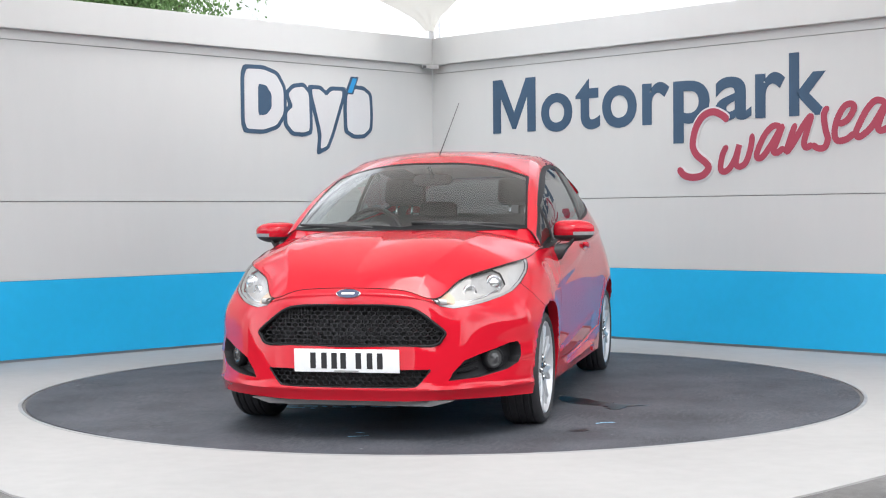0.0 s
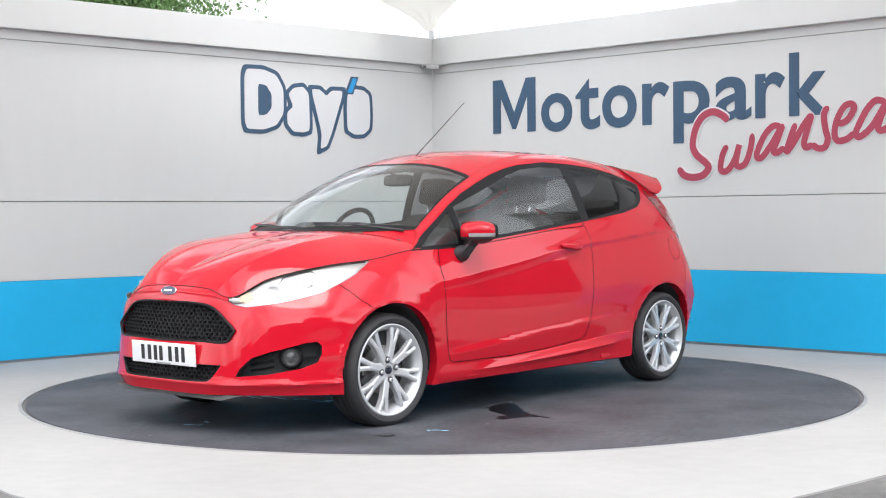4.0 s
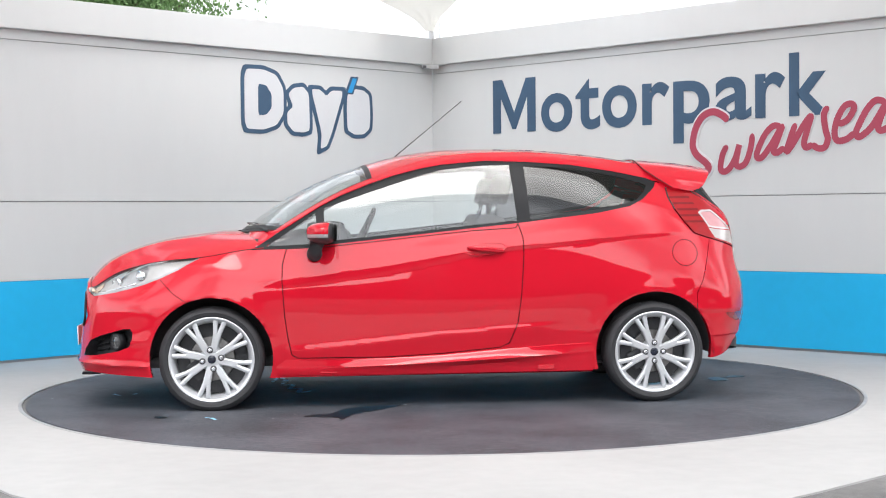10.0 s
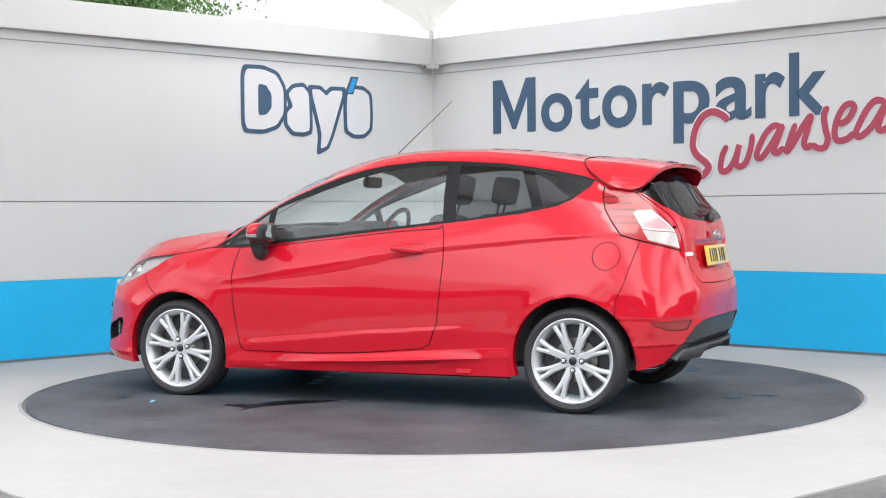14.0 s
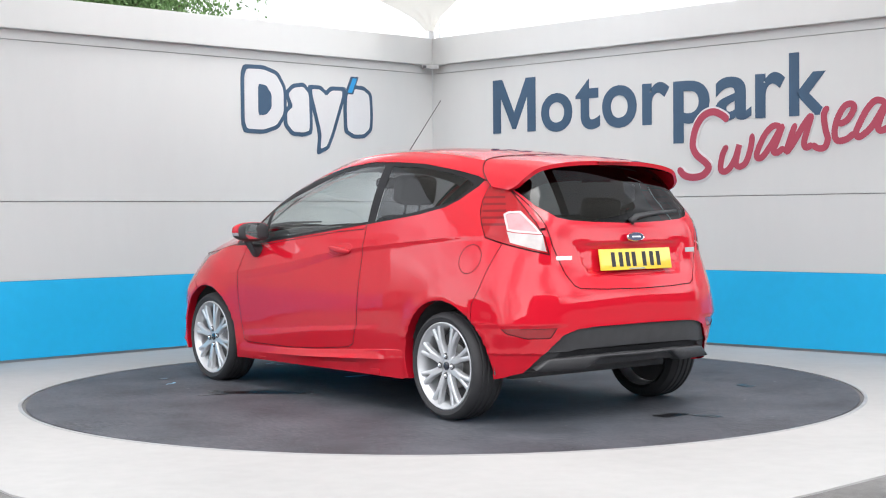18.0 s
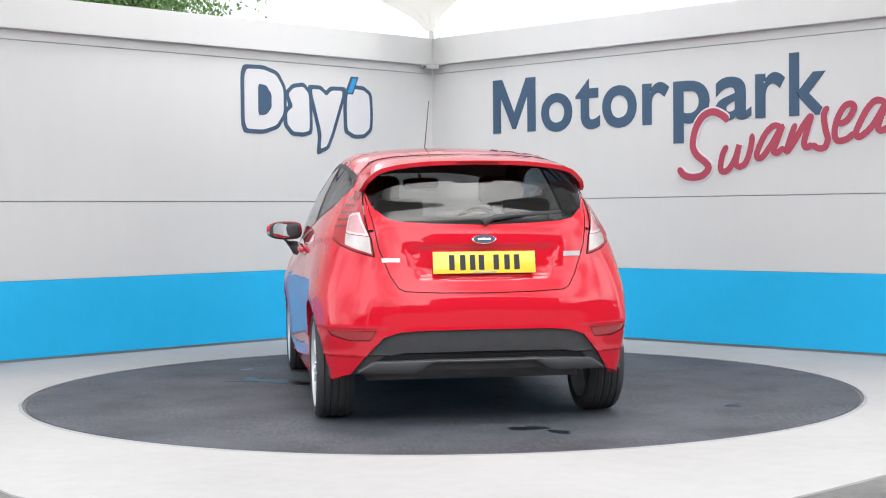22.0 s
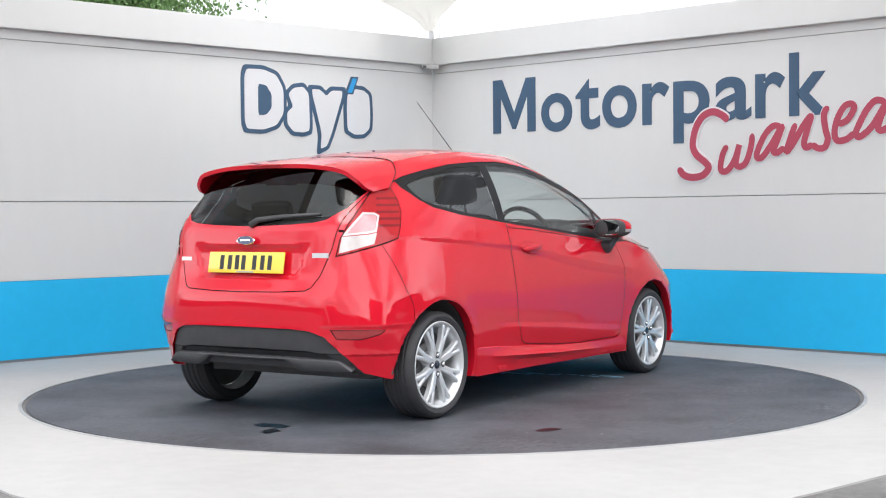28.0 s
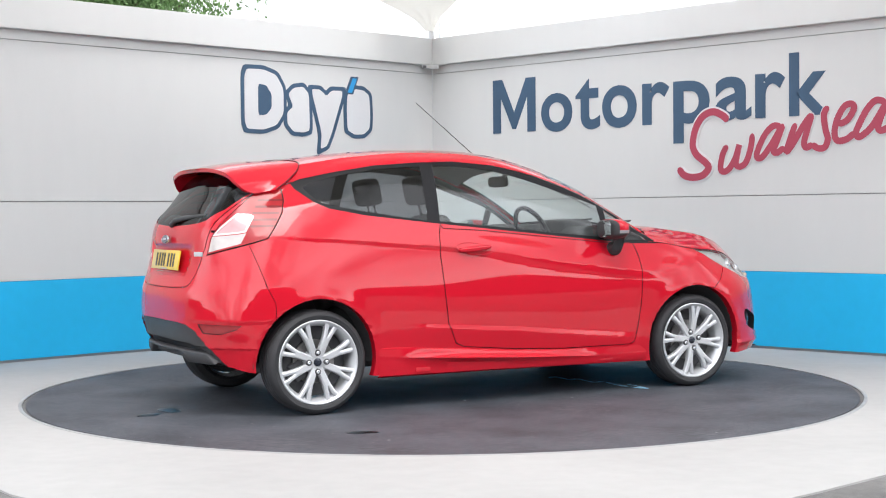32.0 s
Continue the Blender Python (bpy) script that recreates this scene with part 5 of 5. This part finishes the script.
# ---- marks on the turntable ----
def blot(cx, cy, pts, z, mat, name, label):
    bm = bmesh.new()
    f = bm.faces.new([bm.verts.new((cx + a, cy + b, z)) for a, b in pts])
    r = bmesh.ops.extrude_face_region(bm, geom=[f])
    for v in r["geom"]:
        if isinstance(v, bmesh.types.BMVert):
            v.co.z -= 0.001
    bmesh.ops.recalc_face_normals(bm, faces=bm.faces)
    return part(name, bm, mat, turntable, label)


rng = random.Random(5)


def spill(text, mat, name, label, wobble=0.012, seed=1):
    """A mark with a ragged rim, in car coordinates."""
    r = random.Random(seed)
    p = np.array([[float(c) for c in q.split(",")] for q in text.split()])
    w = np.concatenate([p[-1:], p, p[:2]])
    q = spline(w, np.arange(1, len(p) + 1, 0.2))
    return blot(OFF.x, OFF.y, [(a + r.uniform(-wobble, wobble), b + r.uniform(-wobble, wobble)) for a, b in q], 0.0022, mat, name, label)


def scribble(text, width, mat, name, label, seed):
    """A chalk line that swells and breaks."""
    r = random.Random(seed)
    p = np.array([[float(c) for c in q.split(",")] for q in text.split()])
    q = spline(p, np.linspace(0, len(p) - 1, 8 * len(p)))
    up, lo = [], []
    for i in range(len(q)):
        d = q[min(i + 1, len(q) - 1)] - q[max(i - 1, 0)]
        d = d / max(1e-6, np.hypot(*d))
        k = width * r.uniform(0.35, 1.0)
        up.append((q[i][0] - d[1] * k, q[i][1] + d[0] * k))
        lo.append((q[i][0] + d[1] * k, q[i][1] - d[0] * k))
    bm = bmesh.new()
    a = [bm.verts.new((x + OFF.x, y + OFF.y, 0.002)) for x, y in up]
    b = [bm.verts.new((x + OFF.x, y + OFF.y, 0.002)) for x, y in lo]
    for i in range(len(a) - 1):
        if r.random() < 0.86:
            bm.faces.new((b[i], b[i + 1], a[i + 1], a[i]))
    return part(name, bm, mat, turntable, label)


spill(".745,1.114 .667,1.044 .594,1.034 .502,.83 .38,.762 .197,.725 .264,.85 .357,.943 .434,1.04 .494,1.112 .51,1.212 .54,1.287 .567,1.183 .653,1.149", WET, "wet_patch", "dark wet patch", 0.014, 3)
spill("-1.84,-.13 -1.86,-.29 -1.93,-.30 -1.945,-.13", WET, "wet_patch", "dark wet spot", 0.01, 4)
spill("-1.97,-.30 -2.03,-.37 -2.12,-.35 -2.05,-.29", WET, "wet_patch", "dark wet spot", 0.01, 5)
spill("-1.35,-1.45 -1.24,-1.49 -1.24,-1.54 -1.36,-1.52", WET, "wet_patch", "dark wet spot", 0.01, 6)
spill("1.534,.99 1.482,1.02 1.48,1.07 1.53,1.05", WET, "wet_patch", "dark wet spot", 0.008, 7)
scribble(".953,-.534 .918,-.78 .87,-.58 .889,-.346 .821,-.335 .834,-.111 .767,-.156 .775,.06 .70,-.007", 0.022, BLUE_MARK, "chalk_mark", "smudged blue chalk scribble", 7)
scribble("1.90,-.046 1.87,.01 1.844,.042", 0.012, BLUE_MARK, "chalk_mark", "smudged blue chalk dash", 8)
scribble("1.775,.0 1.759,-.049", 0.012, BLUE_MARK, "chalk_mark", "smudged blue chalk dash", 9)
scribble("1.271,1.074 1.23,1.10 1.201,1.165", 0.013, BLUE_MARK, "chalk_mark", "smudged blue chalk dash", 10)
grit_v, grit_f = [], []
for k in range(420):
    a, r = rng.uniform(0, 6.28), 2.40 * math.sqrt(rng.uniform(0.02, 1))
    c = Vector((r * math.cos(a), r * math.sin(a), 0.0012))
    s = rng.uniform(0.0012, 0.004) * (2.2 if rng.random() < 0.06 else 1)
    i = len(grit_v)
    for t in range(5):
        grit_v.append(c + Vector((s * rng.uniform(0.5, 1.6) * math.cos(1.257 * t), s * rng.uniform(0.5, 1.6) * math.sin(1.257 * t), 0)))
    grit_v.append(c + Vector((0, 0, s * 0.5)))
    grit_f += [(i + t, i + (t + 1) % 5, i + 5) for t in range(5)]
grit_me = bpy.data.meshes.new("grit")
grit_me.from_pydata([tuple(v) for v in grit_v], [], grit_f)
grit_me.materials.append(SPECK)
grit = new("grit", grit_me)
grit.parent = turntable
tagged(grit, "scattered pale grit", "", "", "stuff")

# ---- lettering on the walls ----
def letter(ch, s0, s1, z0, z1, mat, at, bold=0.0, shear=0.0, name="letter", parent=None, rise=0.0, depth=0.004):
    """One character fitted between two places along a wall and two heights."""
    cu = bpy.data.curves.new("glyph", "FONT")
    cu.body, cu.offset, cu.shear, cu.resolution_u = ch, bold, shear, 6
    ob = bpy.data.objects.new("glyph", cu)
    scene.collection.objects.link(ob)
    bpy.context.view_layer.update()
    me = bpy.data.meshes.new_from_object(ob.evaluated_get(bpy.context.evaluated_depsgraph_get()))
    bpy.data.objects.remove(ob)
    xs = [v.co.x for v in me.vertices]
    ys = [v.co.y for v in me.vertices]
    ax, bx, ay, by = min(xs), max(xs), min(ys), max(ys)
    bm = bmesh.new()
    bm.from_mesh(me)
    bpy.data.meshes.remove(me)
    r = bmesh.ops.extrude_face_region(bm, geom=bm.faces[:])
    top_v = {v for v in r["geom"] if isinstance(v, bmesh.types.BMVert)}
    for v in bm.verts:
        fa = (v.co.x - ax) / (bx - ax)
        s = s0 + (s1 - s0) * fa
        z = z0 + (z1 - z0) * (v.co.y - ay) / (by - ay) + rise * (fa - 0.5)
        v.co = at(s, z, depth if v in top_v else 0.0)
    bmesh.ops.recalc_face_normals(bm, faces=bm.faces)
    return part(name, bm, mat, parent)


sign_right = new("wall_sign")
tagged(sign_right, "navy and red lettering fixed to the white wall", "sign")
part("letter", prism([(.764, 1.803), (.764, 2.286), (.875, 2.286), (1.015, 1.985), (1.155, 2.286), (1.265, 2.286), (1.265, 1.805), (1.170, 1.805), (1.170, 2.125), (1.035, 1.835), (.995, 1.835), (.858, 2.125), (.858, 1.803)], 0.004, right_wall), NAVY, sign_right)
for ch, s0, s1, z0, z1 in (("o", 1.33, 1.678, 1.789, 2.127), ("t", 1.716, 1.978, 1.792, 2.229), ("o", 2.002, 2.361, 1.790, 2.150), ("r", 2.418, 2.689, 1.800, 2.148),
                           ("p", 2.727, 3.074, 1.635, 2.140), ("a", 3.127, 3.457, 1.796, 2.143), ("r", 3.492, 3.755, 1.800, 2.150), ("k", 3.789, 4.127, 1.800, 2.285)):
    letter(ch, s0, s1, z0, z1, NAVY, right_wall, 0.02, 0, "letter", sign_right)
# brush lettering: S w a n s e a
SCRIPT = (
    "3.246,1.794 3.200,1.837 3.111,1.873 3.015,1.842 2.945,1.746 2.917,1.619 2.949,1.540 3.039,1.469 3.066,1.423 3.012,1.370 2.921,1.354 2.834,1.374 2.779,1.435",
    "3.240,1.602 3.198,1.531 3.177,1.429 3.203,1.392 3.260,1.417 3.317,1.505 3.349,1.597 3.328,1.505 3.322,1.447 3.358,1.428 3.414,1.466 3.456,1.580 3.471,1.685",
    "3.730,1.721 3.657,1.734 3.582,1.672 3.516,1.551 3.511,1.494 3.561,1.501 3.646,1.603 3.730,1.726 3.686,1.615 3.656,1.542 3.690,1.527 3.754,1.568",
    "3.847,1.746 3.808,1.648 3.769,1.533 3.827,1.596 3.914,1.725 3.976,1.791 3.948,1.698 3.919,1.596 3.938,1.557 3.995,1.580",
    "4.118,1.860 4.085,1.794 4.099,1.682 4.117,1.614 4.089,1.551 4.032,1.549 3.985,1.581",
    "4.196,1.716 4.274,1.746 4.329,1.826 4.311,1.865 4.252,1.848 4.192,1.750 4.173,1.645 4.201,1.597 4.274,1.607 4.347,1.658",
    "4.584,1.865 4.504,1.879 4.433,1.816 4.365,1.699 4.347,1.646 4.379,1.619 4.477,1.694 4.579,1.845 4.544,1.757 4.522,1.683 4.553,1.657 4.640,1.698",
)


def brush(text, half, depth):
    """A painted stroke with rounded ends along a line on the wall."""
    p = np.array([[float(c) for c in q.split(",")] for q in text.split()])
    q = spline(p, np.linspace(0, len(p) - 1, 10 * len(p)))
    n = len(q)
    rows = []
    bm = bmesh.new()
    for i in range(n):
        d = q[min(i + 1, n - 1)] - q[max(i - 1, 0)]
        d = d / max(1e-6, np.hypot(*d))
        end = min(i, n - 1 - i) / 5
        k = half * (1.0 if end >= 1 else max(0.15, math.sqrt(1 - (1 - end) ** 2)))
        o = depth + 0.00003 * i
        pts = [(q[i][0] + d[1] * w * k, q[i][1] - d[0] * w * k) for w in (-1, 1)]
        rows.append([bm.verts.new(right_wall(*pts[0], 0.0)), bm.verts.new(right_wall(*pts[0], o)), bm.verts.new(right_wall(*pts[1], o)), bm.verts.new(right_wall(*pts[1], 0.0))])
    for u, v in zip(rows, rows[1:]):
        for k in range(3):
            bm.faces.new((u[k], u[k + 1], v[k + 1], v[k]))
    bmesh.ops.recalc_face_normals(bm, faces=bm.faces)
    return bm


for k, text in enumerate(SCRIPT):
    part("letter_outline", brush(text, 0.034 if k else 0.044, 0.0045), SIGN_WHITE, sign_right, "white edge round a red letter")
    part("letter", brush(text, 0.025 if k else 0.029, 0.0092), CRIMSON, sign_right, "red brush-script letter")

sign_left = new("wall_emblem")
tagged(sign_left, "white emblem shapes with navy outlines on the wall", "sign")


def rounded(p, times=2):
    """Cuts the corners of an outline."""
    for _ in range(times):
        p = [tuple(np.array(u) * (1 - k) + np.array(v) * k) for u, v in zip(p, p[1:] + p[:1]) for k in (0.13, 0.87)]
    return p


def plain_shape(pts, mat, depth, name="emblem_shape", times=3, grow=0.0):
    p = [tuple(float(c) for c in q.split(",")) for q in pts.split()]
    if grow:
        p = grown(p, grow)
    return part(name, prism(rounded(p, times), depth, lambda a, b, c: left_wall(a, b, c)), mat, sign_left)


SHAPES = (
    "-2.185,2.32 -2.185,1.815 -1.99,1.81 -1.85,1.855 -1.775,1.96 -1.775,2.17 -1.85,2.285 -1.99,2.325",
    "-1.72,2.13 -1.66,2.185 -1.56,2.20 -1.495,2.14 -1.49,1.82 -1.56,1.80 -1.67,1.805 -1.735,1.87 -1.735,1.97 -1.67,2.02",
    "-1.47,2.185 -1.37,2.185 -1.30,2.13 -1.235,2.185 -1.10,2.185 -1.245,1.80 -1.30,1.69 -1.37,1.66 -1.355,1.80",
    "-1.055,2.16 -0.97,2.21 -0.87,2.205 -0.80,2.16 -0.79,1.98 -0.80,1.86 -0.87,1.805 -0.98,1.80 -1.06,1.84 -1.065,2.05",
)
for k, text in enumerate(SHAPES):
    plain_shape(text, NAVY, 0.0035 + 0.0006 * k, "emblem_shape", 3, 0.036)
for text in SHAPES:
    plain_shape(text, SIGN_WHITE, 0.008, "emblem_shape", 3)
plain_shape("-2.045,2.20 -2.045,1.93 -1.96,1.94 -1.905,2.0 -1.905,2.12 -1.96,2.19", NAVY, 0.010, "emblem_shape", 1)
plain_shape("-1.085,2.16 -1.01,2.32 -0.925,2.32 -0.99,2.16", NAVY, 0.0085, "emblem_dash", 0)
plain_shape("-1.055,2.175 -0.995,2.305 -0.945,2.305 -1.005,2.175", SIGN_BLUE, 0.0105, "emblem_dash", 0)

# small bracket lamp under the fascia in the corner
fixture = part("wall_fixture", prism([(-0.095, 2.440), (0.06, 2.440), (0.06, 2.476), (-0.095, 2.476)], 0.05, lambda a, b, c: CORNER + Vector((a, -0.10 - c, b)), 0.004), BEZEL)
tagged(fixture, "small grey metal bracket fixed in the wall corner", "bracket")
part("socket", prism([(-0.085, 2.446), (-0.055, 2.446), (-0.055, 2.470), (-0.085, 2.470)], 0.01, lambda a, b, c: CORNER + Vector((a, -0.15 - c, b))), DARK, fixture)
part("cover", prism([(-0.045, 2.446), (0.05, 2.446), (0.05, 2.470), (-0.045, 2.470)], 0.006, lambda a, b, c: CORNER + Vector((a, -0.15 - c, b))), STEEL, fixture)

# ---- tensile canopy on its corner post ----
canopy = new("canopy")
tagged(canopy, "white tensile fabric canopy stretched from a corner post", "canopy")


def canopy_sheet():
    """Fabric between two scalloped edges that run up and out from the corner post."""
    n, m = 48, 33
    # the far, unseen end is widened to shade the upper walls
    left_e = line("-0.14,5.05,2.85 -0.23,4.71,2.91 -0.4,4.31,2.96 -0.56,3.81,2.98 -1.07,2.61,3.12 -4.4,0.11,4.2 -8.2,-2.6,5.4", np.linspace(0, 6, n))
    right_e = line("-0.06,5.05,2.83 0,4.71,2.92 0.09,4.31,2.96 0.17,3.81,2.97 0.56,2.61,3.1 4.3,0.11,4.2 8.1,-2.6,5.4", np.linspace(0, 6, n))
    a = np.linspace(0, 1, m)[None, :, None]
    g = left_e[:, None] * (1 - a) + right_e[:, None] * a
    width = np.linalg.norm(right_e - left_e, axis=1)[:, None]
    g[:, :, 2] += 0.06 * width * np.sin(np.pi * a[:, :, 0])
    g[:, :, 1] += 0.03 * np.sin(21 * a[:, :, 0]) * np.exp(-width / 1.2) * np.minimum(1, width / 0.3)
    return g


part("fabric", sheet(canopy_sheet()), CANVAS, canopy, "white stretched fabric", True)
part("post", tube([(-0.05, 5.08, 0.0), (-0.05, 5.08, 3.6)], 0.06, 16), ALLOY, canopy, "slim metal corner post", True)

# ---- tree behind the left wall ----
tree = new("tree")
tagged(tree, "leafy green tree behind the wall", "tree")


def build_tree(base, height, spread, leaves, seed):
    r = random.Random(seed)
    trunk = tube([base, base + Vector((0.1, 0, height * 0.3)), base + Vector((-0.05, 0.1, height * 0.62))], 0.16, 10, 0.5)
    part("trunk", trunk, BARK, tree, "", True)
    crown_c = base + Vector((0, 0, height * 0.68))
    limbs = bmesh.new()
    tips = []
    for k in range(16):
        a, e = r.uniform(0, 6.28), r.uniform(0.0, 1.2)
        d = Vector((math.cos(a) * math.cos(e) * spread, math.sin(a) * math.cos(e) * spread, math.sin(e) * height * 0.36 - 0.2)) * r.uniform(0.6, 1.0)
        start = base + Vector((0, 0, height * r.uniform(0.3, 0.6)))
        end = crown_c + d
        merge(limbs, tube([start, start.lerp(end, 0.5) + Vector((0, 0, 0.12)), end], 0.05, 6, 0.25))
        tips.append(end)
    part("limbs", limbs, BARK, tree, "", True)
    verts, faces = [], []
    for k in range(leaves):
        t = r.choice(tips)
        c = base.lerp(t, 1.0) if r.random() < 0.75 else crown_c.lerp(t, r.uniform(0.3, 0.9))
        p = c + Vector((r.gauss(0, 0.36), r.gauss(0, 0.36), r.gauss(0, 0.34)))
        q = Euler((r.uniform(0, 6.28), r.uniform(0, 6.28), r.uniform(0, 6.28))).to_matrix()
        s = r.uniform(0.022, 0.044)
        i = len(verts)
        for v in ((-1, 0, 0), (0, -0.5, 0.12), (1, 0, 0), (0, 0.5, 0.12)):
            verts.append(p + q @ (Vector(v) * s))
        faces.append((i, i + 1, i + 2, i + 3))
    me = bpy.data.meshes.new("crown")
    me.from_pydata([tuple(v) for v in verts], [], faces)
    me.materials.append(LEAF)
    ob = new("crown", me)
    ob.parent = tree
    tagged(ob, "sunlit green leaves", "", "", "stuff")


build_tree(Vector((-4.15, 9.6, -0.05)), 4.9, 1.25, 34000, 3)

# ---- the yard behind the viewer: unseen walls added to darken reflections, and a building ----
CLADDING = material("grey_cladding", (0.06, 0.06, 0.063), 0.6, 0, 0, 0.25, 0.6)
for x0, x1, y, h in ((-30, -17, -25, 3.0), (-17, -9.5, -27, 4.2), (-9.5, -3.2, -26, 3.4), (-3.2, 6.5, -28, 4.6), (6.5, 30, -26, 4.4)):
    tagged(part("backdrop_wall", new_box(x0, x1, y - 0.5, y, -0.05, h), CLADDING, None, ""), "plain dark grey backdrop wall added far behind the viewer to darken reflections", "wall", "", "structure")
tagged(part("yard_building", new_box(3.2, 13, -23, -17, -0.05, 6.5), CLADDING, None, ""), "plain dark grey building behind the viewer", "building", "", "structure")
for x, h in ((-30.5, 2.8), (30, 4.6)):
    tagged(part("backdrop_wall", new_box(x, x + 0.5, -27, 8, -0.05, h), CLADDING, None, ""), "plain dark grey backdrop wall added far to the side, out of view", "wall", "", "structure")


# ---- what moves: the turntable and the car on it turn together ----
def motions():
    heading = [256.31, 242.03, 227.78, 213.52, 199.26, 184.94, 170.6, 156.29, 141.98, 127.71, 113.38, 99.04, 84.7, 70.27, 55.85, 41.45, 27.18]
    rows = [(2 * i, pose(0, 0, 0, 0, 0, a)) for i, a in enumerate(heading)]
    walk(turntable, rows)
    walk(car, rows)


motions()
